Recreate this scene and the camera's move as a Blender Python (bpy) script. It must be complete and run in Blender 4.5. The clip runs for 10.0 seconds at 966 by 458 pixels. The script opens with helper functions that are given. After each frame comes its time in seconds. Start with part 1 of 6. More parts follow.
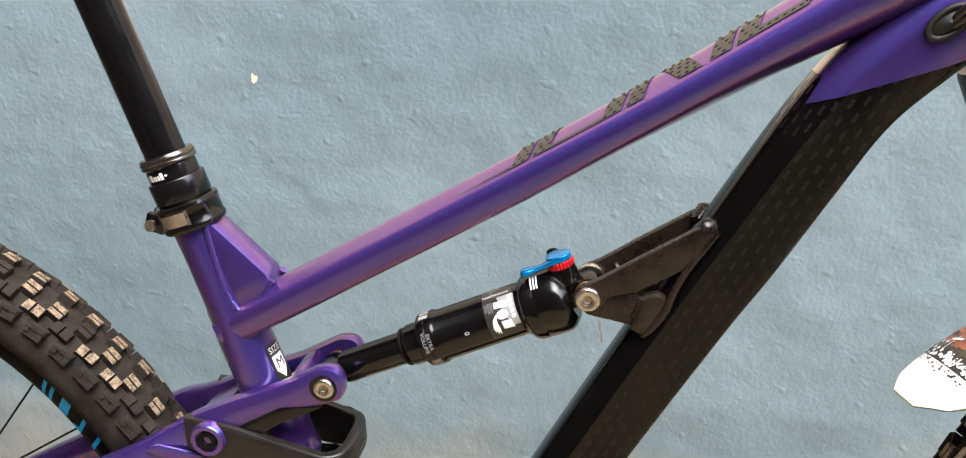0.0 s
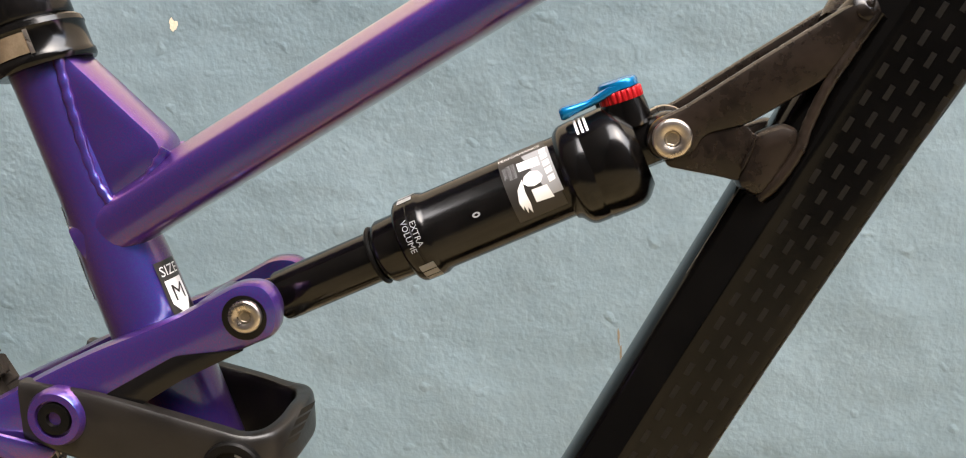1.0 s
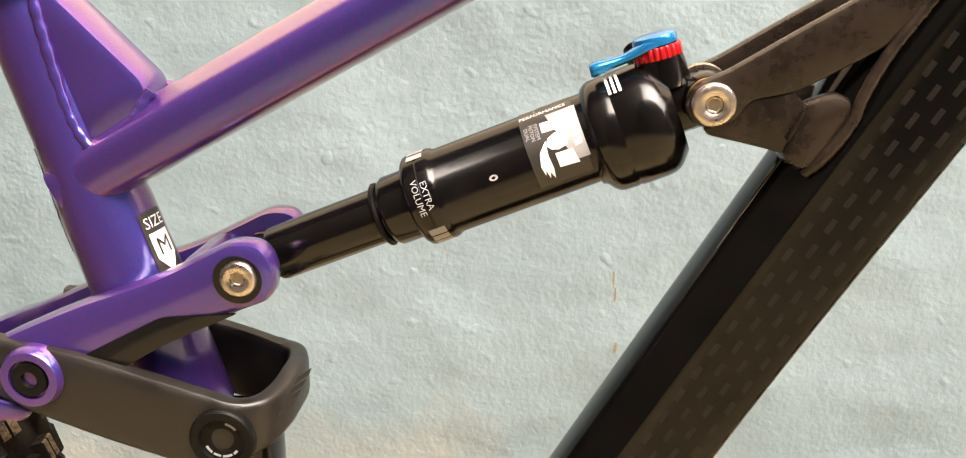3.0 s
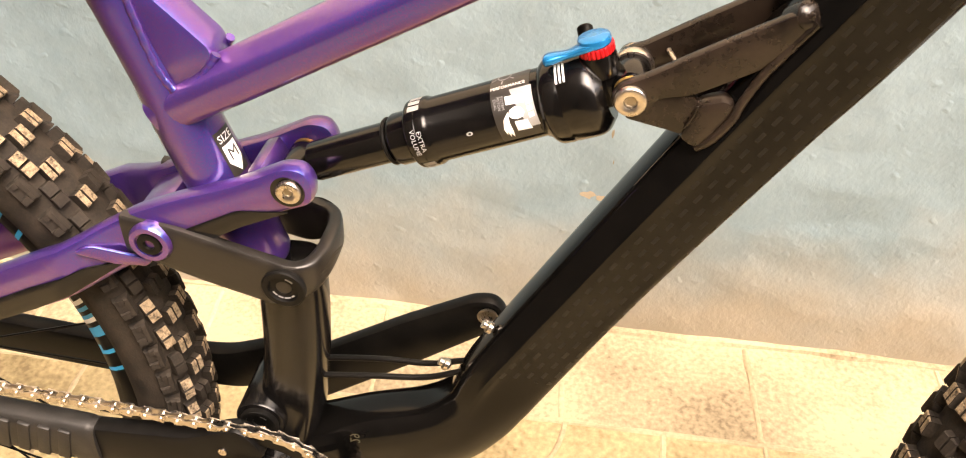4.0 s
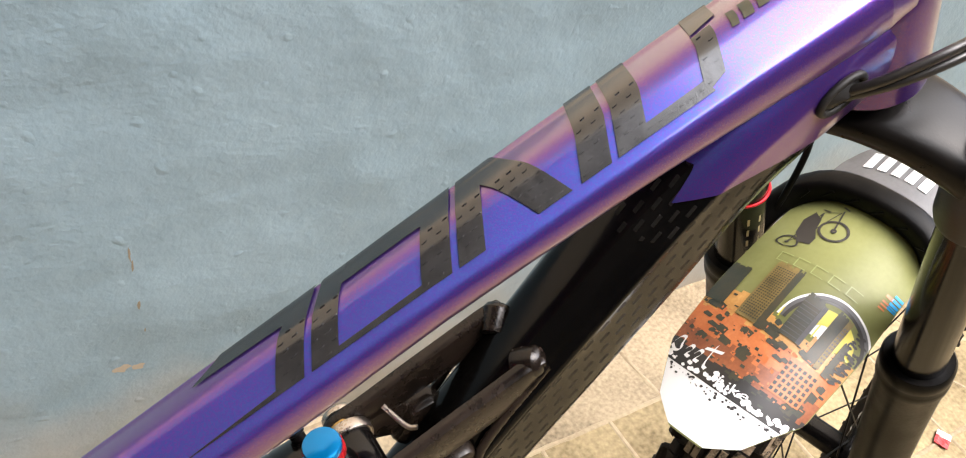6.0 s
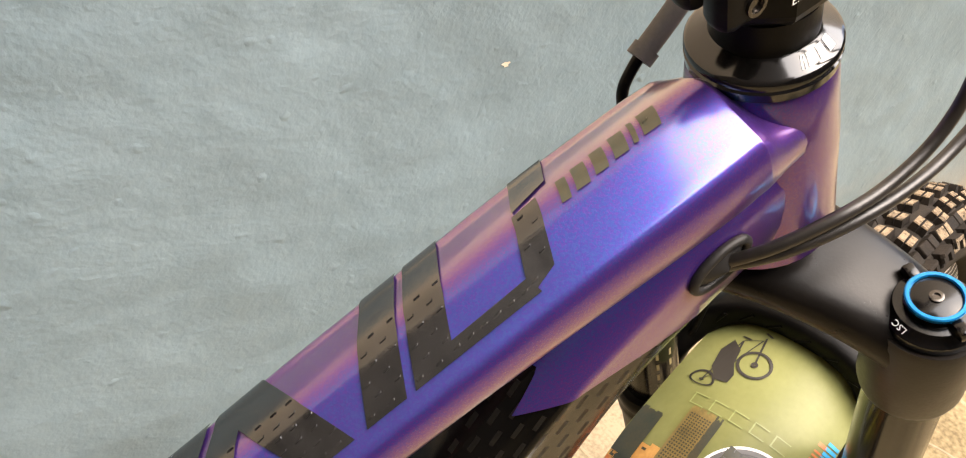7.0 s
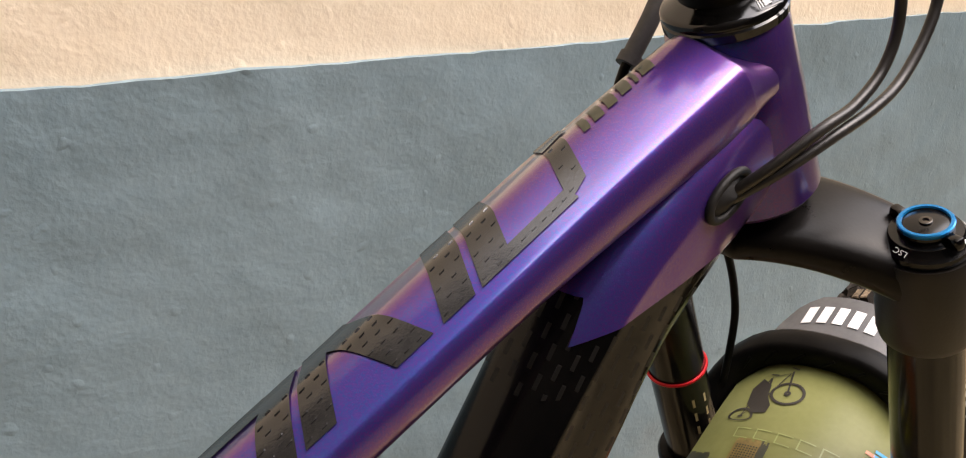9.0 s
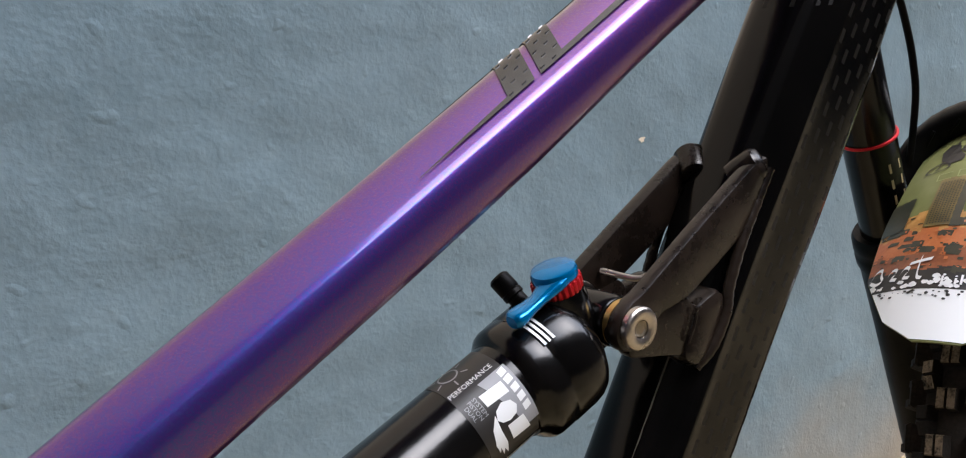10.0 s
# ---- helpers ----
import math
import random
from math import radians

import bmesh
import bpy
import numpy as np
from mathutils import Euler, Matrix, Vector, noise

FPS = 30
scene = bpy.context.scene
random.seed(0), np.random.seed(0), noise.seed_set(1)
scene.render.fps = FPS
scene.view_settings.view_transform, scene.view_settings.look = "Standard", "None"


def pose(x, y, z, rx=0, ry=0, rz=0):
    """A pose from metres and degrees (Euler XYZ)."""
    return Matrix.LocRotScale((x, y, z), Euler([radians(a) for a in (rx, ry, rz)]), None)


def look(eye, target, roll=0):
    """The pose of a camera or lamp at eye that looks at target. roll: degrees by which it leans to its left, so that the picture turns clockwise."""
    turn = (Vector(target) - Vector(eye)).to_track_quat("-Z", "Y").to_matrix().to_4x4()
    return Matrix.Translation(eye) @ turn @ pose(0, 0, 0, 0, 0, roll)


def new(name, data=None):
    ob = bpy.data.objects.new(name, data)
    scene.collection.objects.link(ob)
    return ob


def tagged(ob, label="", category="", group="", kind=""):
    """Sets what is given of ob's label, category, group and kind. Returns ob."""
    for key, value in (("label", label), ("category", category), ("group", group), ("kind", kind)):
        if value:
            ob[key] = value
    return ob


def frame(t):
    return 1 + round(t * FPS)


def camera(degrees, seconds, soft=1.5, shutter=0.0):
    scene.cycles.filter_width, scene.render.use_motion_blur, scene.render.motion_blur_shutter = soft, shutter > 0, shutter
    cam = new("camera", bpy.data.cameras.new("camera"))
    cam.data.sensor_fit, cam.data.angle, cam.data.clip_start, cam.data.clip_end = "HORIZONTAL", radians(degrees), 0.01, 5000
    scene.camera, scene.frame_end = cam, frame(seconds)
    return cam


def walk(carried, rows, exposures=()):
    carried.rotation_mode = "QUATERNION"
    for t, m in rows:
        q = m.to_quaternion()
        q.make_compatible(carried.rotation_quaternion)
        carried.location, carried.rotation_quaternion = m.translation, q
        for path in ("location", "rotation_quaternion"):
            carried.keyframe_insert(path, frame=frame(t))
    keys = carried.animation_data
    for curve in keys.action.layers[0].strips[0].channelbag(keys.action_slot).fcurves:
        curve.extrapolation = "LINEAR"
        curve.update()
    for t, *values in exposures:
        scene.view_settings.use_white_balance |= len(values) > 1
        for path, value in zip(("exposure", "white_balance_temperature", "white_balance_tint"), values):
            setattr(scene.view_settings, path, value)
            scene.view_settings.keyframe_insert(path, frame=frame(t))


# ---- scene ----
from mathutils.bvhtree import BVHTree

cam = camera(55.8, 10.0, 1.1)
PATH = [
    (0, (0.086, -0.57, 0.942), (-0.231, 1.255, 0.188), -2.4),
    (0.5, (0.043, -0.473, 0.808), (-0.176, 1.426, 0.22), -2.9),
    (1, (0.019, -0.398, 0.715), (-0.197, 1.531, 0.235), -2.6),
    (1.5, (0.016, -0.342, 0.693), (-0.192, 1.612, 0.321), -2.5),
    (2, (0.018, -0.303, 0.691), (-0.174, 1.652, 0.316), -1.9),
    (2.2, (0.014, -0.296, 0.69), (-0.168, 1.66, 0.31), -1.8),
    (3.3, (-0.003, -0.386, 0.779), (-0.193, 1.425, -0.049), 0.9),
    (3.5, (0.009, -0.395, 0.825), (-0.235, 1.355, -0.113), 0.8),
    (4, (0.046, -0.413, 0.922), (-0.194, 1.073, -0.396), -0.3),
    (4.5, (0.008, -0.38, 0.972), (0.071, 1.014, -0.461), -1.1),
    (5, (-0.088, -0.307, 0.993), (0.474, 1.009, -0.404), 1.6),
    (5.5, (-0.115, -0.235, 1.022), (0.812, 0.849, -0.38), 12.0),
    (6, (-0.086, -0.182, 1.041), (0.902, 0.94, -0.288), 15.0),
    (6.2, (-0.057, -0.162, 1.04), (0.945, 0.972, -0.267), 15.3),
    (7.3, (0.053, -0.121, 1.043), (1.121, 1.013, -0.211), 11.6),
    (7.5, (0.062, -0.121, 1.043), (1.135, 1.017, -0.205), 10.7),
    (8, (0.069, -0.126, 1.041), (1.151, 1.037, -0.174), 9.2),
    (8.5, (0.031, -0.152, 1.014), (1.164, 1.123, -0.03), 6.7),
    (9, (-0.032, -0.197, 0.965), (1.158, 1.215, 0.197), 4.1),
    (9.5, (-0.09, -0.211, 0.896), (1.03, 1.323, 0.269), 0.2),
    (10, (-0.187, -0.225, 0.784), (0.978, 1.316, 0.266), -1.6),
]
EXPOSURE = [(0.0, 2.44, 5900, 10), (0.5, 1.95, 6000, 10), (1.0, 2.40, 6200, 10), (1.5, 2.80, 6700, 13), (2.0, 2.95, 6900, 14), (3.5, 3.07, 7300, 13), (4.0, 3.10, 7500, 16), (4.5, 2.80, 6700, 11), (5.0, 2.50, 6600, 11), (5.5, 2.35, 5850, 12), (6.0, 2.32, 6000, 11), (7.5, 2.40, 6800, 12), (8.0, 2.40, 6700, 12), (8.5, 2.22, 6500, 13), (9.0, 1.53, 6350, 14), (9.5, 1.11, 6300, 12), (10.0, 1.48, 5500, 11)]
# The bicycle leans a little towards the wall; SET lays its own upright frame into the world.
SET = Matrix.Translation((0, 0, 0.039)) @ pose(0, 0, 0, 0, 1.0, 0) @ pose(0, 0, 0, -2.5, 0, 0)
walk(cam, [(t, look(eye, target, roll)) for t, eye, target, roll in PATH], EXPOSURE)

# ---- light ----
world = bpy.data.worlds.new("sky")
scene.world = world
world.use_nodes = True
wn = world.node_tree.nodes
sky = wn.new("ShaderNodeTexSky")
sky.sky_type, sky.sun_disc = "NISHITA", False
sky.sun_elevation, sky.sun_rotation = radians(63), radians(143)
sky.air_density, sky.dust_density = 1.0, 4.0
wn["Background"].inputs["Strength"].default_value = 0.15
world.node_tree.links.new(sky.outputs["Color"], wn["Background"].inputs["Color"])
sun = new("sun", bpy.data.lights.new("sun", "SUN"))
sun.data.energy, sun.data.angle, sun.data.color = 2.4, radians(84), (1.0, 0.93, 0.83)
sun.matrix_world = look((1.5, -2.0, 5.0), (0, 0, 0))


# ---- materials ----
def shader(name, color, rough=0.5, metal=0.0, coat=0.0, spec=0.5):
    m = bpy.data.materials.new(name)
    m.use_nodes = True
    b = m.node_tree.nodes["Principled BSDF"]
    b.inputs["Base Color"].default_value = (*color, 1)
    b.inputs["Roughness"].default_value = rough
    b.inputs["Metallic"].default_value = metal
    b.inputs["Coat Weight"].default_value = coat
    b.inputs["Coat Roughness"].default_value = 0.08
    b.inputs["Specular IOR Level"].default_value = spec
    return m


def grain(m, scale, a, b, bump=0.0, detail=6.0, fine=0.0, rough=None, dist=0.002, world=False, share=0.5, span=(0.5, 1.0)):
    """Varies the base colour between a and b by two scales of noise, with relief and, if given, roughness."""
    t = m.node_tree
    n, l = t.nodes, t.links
    p = n["Principled BSDF"]
    co = n.new("ShaderNodeNewGeometry" if world else "ShaderNodeTexCoord")
    big, small = n.new("ShaderNodeTexNoise"), n.new("ShaderNodeTexNoise")
    big.inputs["Scale"].default_value, big.inputs["Detail"].default_value = scale, detail
    small.inputs["Scale"].default_value, small.inputs["Detail"].default_value = fine or scale * 9, 4
    for k in (big, small):
        l.new(co.outputs["Position" if world else "Object"], k.inputs["Vector"])
    mix = n.new("ShaderNodeMath")
    mix.operation = "MULTIPLY_ADD"
    l.new(small.outputs["Fac"], mix.inputs[0])
    mix.inputs[1].default_value = share
    l.new(big.outputs["Fac"], mix.inputs[2])
    ramp = n.new("ShaderNodeValToRGB")
    ramp.color_ramp.elements[0].position, ramp.color_ramp.elements[1].position = span
    ramp.color_ramp.elements[0].color, ramp.color_ramp.elements[1].color = (*a, 1), (*b, 1)
    l.new(mix.outputs[0], ramp.inputs["Fac"])
    l.new(ramp.outputs["Color"], p.inputs["Base Color"])
    if bump:
        bp = n.new("ShaderNodeBump")
        bp.inputs["Strength"].default_value, bp.inputs["Distance"].default_value = bump, dist
        l.new(mix.outputs[0], bp.inputs["Height"])
        l.new(bp.outputs["Normal"], p.inputs["Normal"])
    if rough:
        mr = n.new("ShaderNodeMapRange")
        mr.inputs["From Min"].default_value, mr.inputs["From Max"].default_value = 0.5, 1.0
        mr.inputs["To Min"].default_value, mr.inputs["To Max"].default_value = rough
        l.new(mix.outputs[0], mr.inputs["Value"])
        l.new(mr.outputs["Result"], p.inputs["Roughness"])
    return m


def flip_paint(name, body, film, rough=0.26):
    """Colour-shifting pearl paint: an interference film on dark flakes over a tinted body, under one gloss coat."""
    m = shader(name, body, rough, 0.0, 1.0)
    t = m.node_tree
    n, l = t.nodes, t.links
    p = n["Principled BSDF"]
    p.inputs["IOR"].default_value = 2.3
    p.inputs["Thin Film IOR"].default_value = 1.70
    p.inputs["Coat Roughness"].default_value = 0.14
    p.inputs["Coat IOR"].default_value = 1.56
    co, vo, big = n.new("ShaderNodeTexCoord"), n.new("ShaderNodeTexVoronoi"), n.new("ShaderNodeTexNoise")
    vo.inputs["Scale"].default_value, big.inputs["Scale"].default_value = 1500, 18
    sep, mr, thick = n.new("ShaderNodeSeparateColor"), n.new("ShaderNodeMapRange"), n.new("ShaderNodeMapRange")
    for k in (vo, big):
        l.new(co.outputs["Object"], k.inputs["Vector"])
    l.new(vo.outputs["Color"], sep.inputs[0])
    thick.inputs["To Min"].default_value, thick.inputs["To Max"].default_value = film - 6, film + 6
    l.new(sep.outputs[0], thick.inputs["Value"])
    l.new(thick.outputs["Result"], p.inputs["Thin Film Thickness"])
    bp = n.new("ShaderNodeBump")
    bp.inputs["Strength"].default_value, bp.inputs["Distance"].default_value = 0.34, 0.0002
    l.new(vo.outputs["Color"], bp.inputs["Height"])
    l.new(bp.outputs["Normal"], p.inputs["Normal"])
    mr.inputs["To Min"].default_value, mr.inputs["To Max"].default_value = rough - 0.04, rough + 0.06
    l.new(big.outputs["Fac"], mr.inputs["Value"])
    l.new(mr.outputs["Result"], p.inputs["Roughness"])
    return m


PURPLE = flip_paint("violet_flip_paint", (0.026, 0.0118, 0.080), 260, 0.32)
BLACK = grain(shader("black_gloss_paint", (0.003, 0.003, 0.003), 0.2, 0.0, 0.0, 0.32), 40, (0.002, 0.002, 0.002), (0.005, 0.0045, 0.0045), 0.03, rough=(0.14, 0.26))
SATIN = grain(shader("black_satin_alloy", (0.008, 0.008, 0.008), 0.4, spec=0.10), 60, (0.002, 0.002, 0.002), (0.006, 0.0055, 0.005), 0.05, rough=(0.30, 0.44))
ANODISED = grain(shader("black_anodised_alloy", (0.006, 0.006, 0.006), 0.2, spec=0.38), 80, (0.001, 0.001, 0.001), (0.0035, 0.003, 0.0028), 0.02, rough=(0.13, 0.22))
RUBBER = grain(shader("tyre_rubber", (0.02, 0.02, 0.02), 0.8, spec=0.16), 60, (0.007, 0.0060, 0.0050), (0.034, 0.0265, 0.0200), 0.3, rough=(0.7, 0.95))
DUSTY = grain(shader("dusty_rubber", (0.1, 0.08, 0.06), 0.9, spec=0.2), 170, (0.012, 0.010, 0.008), (0.25, 0.190, 0.125), 0.8, fine=700, share=0.8, span=(0.60, 1.12), rough=(0.8, 1.0), world=True)
def dashes(m, tilt, p, q, lift):
    """Rows of small raised dashes along a tube that rises by tilt degrees."""
    t = m.node_tree
    n, l = t.nodes, t.links
    co, turn, sep = n.new("ShaderNodeTexCoord"), n.new("ShaderNodeVectorRotate"), n.new("ShaderNodeSeparateXYZ")
    turn.rotation_type = "Y_AXIS"
    turn.inputs["Angle"].default_value = radians(tilt)
    l.new(co.outputs["Object"], turn.inputs["Vector"])
    l.new(turn.outputs["Vector"], sep.inputs[0])

    def calc(op, a, b=None):
        k = n.new("ShaderNodeMath")
        k.operation = op
        for i, v in enumerate((a, b)):
            if v is None:
                continue
            if isinstance(v, float):
                k.inputs[i].default_value = v
            else:
                l.new(v, k.inputs[i])
        return k.outputs[0]

    v = calc("MULTIPLY", calc("ADD", sep.outputs["Z"], sep.outputs["Y"]), 1 / q)
    u = calc("ADD", calc("MULTIPLY", sep.outputs["X"], 1 / p), calc("MULTIPLY", calc("FLOOR", v), 0.5))
    mask = calc("MULTIPLY", calc("LESS_THAN", calc("FRACT", u), 0.52), calc("LESS_THAN", calc("FRACT", v), 0.34))
    # none on the rear face below the struts, nor on the bend at the foot
    first = n.new("ShaderNodeSeparateXYZ")
    l.new(co.outputs["Object"], first.inputs[0])
    flank = calc("MAXIMUM", calc("LESS_THAN", sep.outputs["Z"], 0.2085), calc("GREATER_THAN", first.outputs["Z"], 0.735))
    mask = calc("MULTIPLY", mask, calc("MULTIPLY", flank, calc("GREATER_THAN", first.outputs["Z"], 0.385)))
    bp = n.new("ShaderNodeBump")
    bp.inputs["Strength"].default_value, bp.inputs["Distance"].default_value = 0.4, lift
    l.new(mask, bp.inputs["Height"])
    p_ = n["Principled BSDF"]
    for k in list(p_.inputs["Normal"].links):
        l.new(k.from_socket, bp.inputs["Normal"])
    l.new(bp.outputs["Normal"], p_.inputs["Normal"])
    l.new(calc("ADD", calc("MULTIPLY", mask, 0.30), 0.15), p_.inputs["Roughness"])
    mix = n.new("ShaderNodeMix")
    mix.data_type = "RGBA"
    l.new(p_.inputs["Base Color"].links[0].from_socket, mix.inputs["A"])
    mix.inputs["B"].default_value = (0.0058, 0.005, 0.0043, 1)
    l.new(mask, mix.inputs["Factor"])
    l.new(mix.outputs["Result"], p_.inputs["Base Color"])
    return m


TEXTURED = dashes(grain(shader("black_textured_paint", (0.003, 0.003, 0.003), 0.17, 0.0, 0.0, 0.22), 40, (0.001, 0.001, 0.001), (0.003, 0.0027, 0.0025), 0.03), 60.0, 0.0128, 0.0072, 0.0004)
# brown tone puts the sandy ground's reflection into the struts' black colour
LUG = grain(shader("brown_reflect_lug_paint", (0.01, 0.009, 0.008), 0.3, spec=0.32), 34, (0.003, 0.0024, 0.002), (0.020, 0.0135, 0.0095), 0.10, rough=(0.18, 0.36))
GUNMETAL = grain(shader("dark_polished_metal", (0.1, 0.09, 0.08), 0.22, 0.9), 80, (0.06, 0.055, 0.05), (0.14, 0.125, 0.11), 0.02, rough=(0.15, 0.3))
FORGED = grain(shader("forged_satin_black", (0.012, 0.011, 0.01), 0.42, spec=0.42), 70, (0.006, 0.0052, 0.0045), (0.012, 0.0100, 0.0083), 0.06, rough=(0.34, 0.46))
CROWN = grain(shader("dark_crown_paint", (0.008, 0.007, 0.006), 0.3, spec=0.17), 70, (0.003, 0.0026, 0.0022), (0.007, 0.0058, 0.0048), 0.05, rough=(0.26, 0.36))
GLOSS = grain(shader("polished_black", (0.003, 0.003, 0.003), 0.1, 0.0, 0.0, 0.6), 60, (0.002, 0.002, 0.002), (0.005, 0.0045, 0.004), 0.01, rough=(0.08, 0.15))
STEEL = grain(shader("steel", (0.5, 0.47, 0.43), 0.3, 1.0), 90, (0.42, 0.38, 0.34), (0.62, 0.56, 0.5), 0.02, rough=(0.22, 0.4))
BLUE = shader("blue_anodised", (0.004, 0.19, 0.48), 0.25, 0.6, 0.3)
RED = shader("red_anodised", (0.5, 0.01, 0.015), 0.35, 0.5)
REDPAPER = shader("red_paper", (0.5, 0.03, 0.03), 0.5)
SOCKET = grain(shader("socket_steel", (0.3, 0.26, 0.2), 0.4, 0.9), 90, (0.20, 0.17, 0.125), (0.34, 0.29, 0.22), 0.02)
BRASS = shader("brass_bush", (0.55, 0.36, 0.12), 0.35, 0.9)


def plaster(name, a, b, bump, dust_bounce=None):
    """Painted rough plaster: clouded paint, fine grain, and scattered lumps."""
    m = grain(shader(name, a, 0.75, spec=0.35), 1.8, a, b, 0.0, detail=7.0, fine=60, rough=(0.55, 0.85), share=0.35, span=(0.45, 0.9))
    t = m.node_tree
    n, l = t.nodes, t.links
    co = n.new("ShaderNodeTexCoord")
    if dust_bounce:
        # splashed sand plus painted bounce light up the wall's foot; ragged upper edge
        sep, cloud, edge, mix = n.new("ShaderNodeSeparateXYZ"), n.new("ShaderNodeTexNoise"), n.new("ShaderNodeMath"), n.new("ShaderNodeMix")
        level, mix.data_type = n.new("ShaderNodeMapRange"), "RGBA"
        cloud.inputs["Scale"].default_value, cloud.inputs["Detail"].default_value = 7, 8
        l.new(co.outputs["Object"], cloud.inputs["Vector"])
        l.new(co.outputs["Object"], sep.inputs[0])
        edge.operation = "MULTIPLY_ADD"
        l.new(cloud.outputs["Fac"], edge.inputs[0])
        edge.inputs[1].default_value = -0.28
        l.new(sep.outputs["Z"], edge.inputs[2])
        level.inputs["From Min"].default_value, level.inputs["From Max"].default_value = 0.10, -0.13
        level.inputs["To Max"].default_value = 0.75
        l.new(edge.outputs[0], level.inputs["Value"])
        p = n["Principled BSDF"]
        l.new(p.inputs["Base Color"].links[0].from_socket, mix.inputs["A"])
        mix.inputs["B"].default_value = (*dust_bounce, 1)
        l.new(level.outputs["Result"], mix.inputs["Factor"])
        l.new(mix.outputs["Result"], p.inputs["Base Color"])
    height = None
    for scale, detail, lo, hi, weight in ((210, 2, 0.3, 0.7, 0.13), (48, 3, 0.2, 0.8, 0.24), (52, 1, 0.66, 0.84, 0.46), (20, 3, 0.3, 0.7, 0.5), (7, 2, 0.2, 0.8, 1.2)):
        k, r, add = n.new("ShaderNodeTexNoise"), n.new("ShaderNodeMapRange"), n.new("ShaderNodeMath")
        k.inputs["Scale"].default_value, k.inputs["Detail"].default_value = scale, detail
        l.new(co.outputs["Object"], k.inputs["Vector"])
        r.inputs["From Min"].default_value, r.inputs["From Max"].default_value, r.inputs["To Max"].default_value = lo, hi, weight
        l.new(k.outputs["Fac"], r.inputs["Value"])
        add.operation = "ADD"
        l.new(r.outputs["Result"], add.inputs[0])
        if height is None:
            add.inputs[1].default_value = 0.0
        else:
            l.new(height, add.inputs[1])
        height = add.outputs[0]
    bp = n.new("ShaderNodeBump")
    bp.inputs["Strength"].default_value, bp.inputs["Distance"].default_value = bump, 0.004
    l.new(height, bp.inputs["Height"])
    l.new(bp.outputs["Normal"], n["Principled BSDF"].inputs["Normal"])
    return m


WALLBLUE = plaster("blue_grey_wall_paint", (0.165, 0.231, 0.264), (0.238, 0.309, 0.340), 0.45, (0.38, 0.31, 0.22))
CREAM = plaster("cream_wall_paint", (0.82, 0.68, 0.50), (0.92, 0.81, 0.64), 0.4)
CONCRETE = grain(shader("worn_concrete", (0.4, 0.33, 0.24), 0.9), 3.4, (0.115, 0.082, 0.036), (0.34, 0.265, 0.140), 0.8, detail=10.0, fine=120, dist=0.003, world=True, share=0.45, span=(0.56, 0.86))
# for the added unseen walls; kept dark so that gloss mirrors little light
PLAIN = grain(shader("dark_unseen_wall", (0.05, 0.04, 0.03), 0.9), 2, (0.03, 0.024, 0.02), (0.06, 0.05, 0.04), 0.4, fine=40)
RIDGE = grain(shader("pale_cement_ridge", (0.5, 0.42, 0.3), 0.9), 9, (0.20, 0.150, 0.085), (0.40, 0.322, 0.205), 0.5, fine=160, world=True)
CEMENT = grain(shader("smooth_cement", (0.5, 0.42, 0.3), 0.85), 5, (0.105, 0.076, 0.040), (0.325, 0.255, 0.158), 0.8, fine=150, share=0.6, dist=0.002, world=True, span=(0.52, 0.9))
STREAK = grain(shader("brown_dirt", (0.1, 0.08, 0.06), 0.8), 60, (0.16, 0.12, 0.07), (0.24, 0.20, 0.14))
RUST = grain(shader("rust_stain", (0.3, 0.2, 0.12), 0.8), 60, (0.30, 0.25, 0.18), (0.38, 0.31, 0.22))
BARE = grain(shader("bare_worn_edge", (0.2, 0.16, 0.12), 0.6), 200, (0.06, 0.05, 0.04), (0.12, 0.10, 0.08))
WHITE = shader("white_print", (0.75, 0.75, 0.74), 0.5)
GREY = shader("grey_print", (0.28, 0.28, 0.29), 0.45)
LIME = grain(shader("lime_printed_plastic", (0.42, 0.5, 0.18), 0.36, spec=0.16), 30, (0.160, 0.168, 0.058), (0.195, 0.202, 0.076))


LENS_GREY = grain(shader("grey_plastic", (0.2, 0.2, 0.21), 0.5, spec=0.3), 40, (0.085, 0.084, 0.086), (0.12, 0.12, 0.122), 0.05)
ORANGE = grain(shader("orange_print", (0.6, 0.16, 0.05), 0.35), 60, (0.42, 0.105, 0.025), (0.56, 0.19, 0.055))
AMBER = grain(shader("amber_print", (0.6, 0.3, 0.06), 0.35), 60, (0.42, 0.20, 0.045), (0.60, 0.34, 0.10))
FAINT = grain(shader("dull_lime_print", (0.25, 0.28, 0.1), 0.35), 60, (0.22, 0.25, 0.085), (0.25, 0.285, 0.10))
REDPRINT = grain(shader("red_print", (0.3, 0.05, 0.02), 0.35), 60, (0.17, 0.050, 0.018), (0.32, 0.105, 0.036))
DARKPRINT = shader("dark_print", (0.02, 0.018, 0.016), 0.4)
YELLOW = shader("yellow_print", (0.62, 0.55, 0.04), 0.35)
CYAN = shader("cyan_print", (0.01, 0.28, 0.55), 0.4)
OLIVE = grain(shader("olive_print", (0.1, 0.1, 0.05), 0.4), 90, (0.022, 0.030, 0.022), (0.055, 0.045, 0.022))
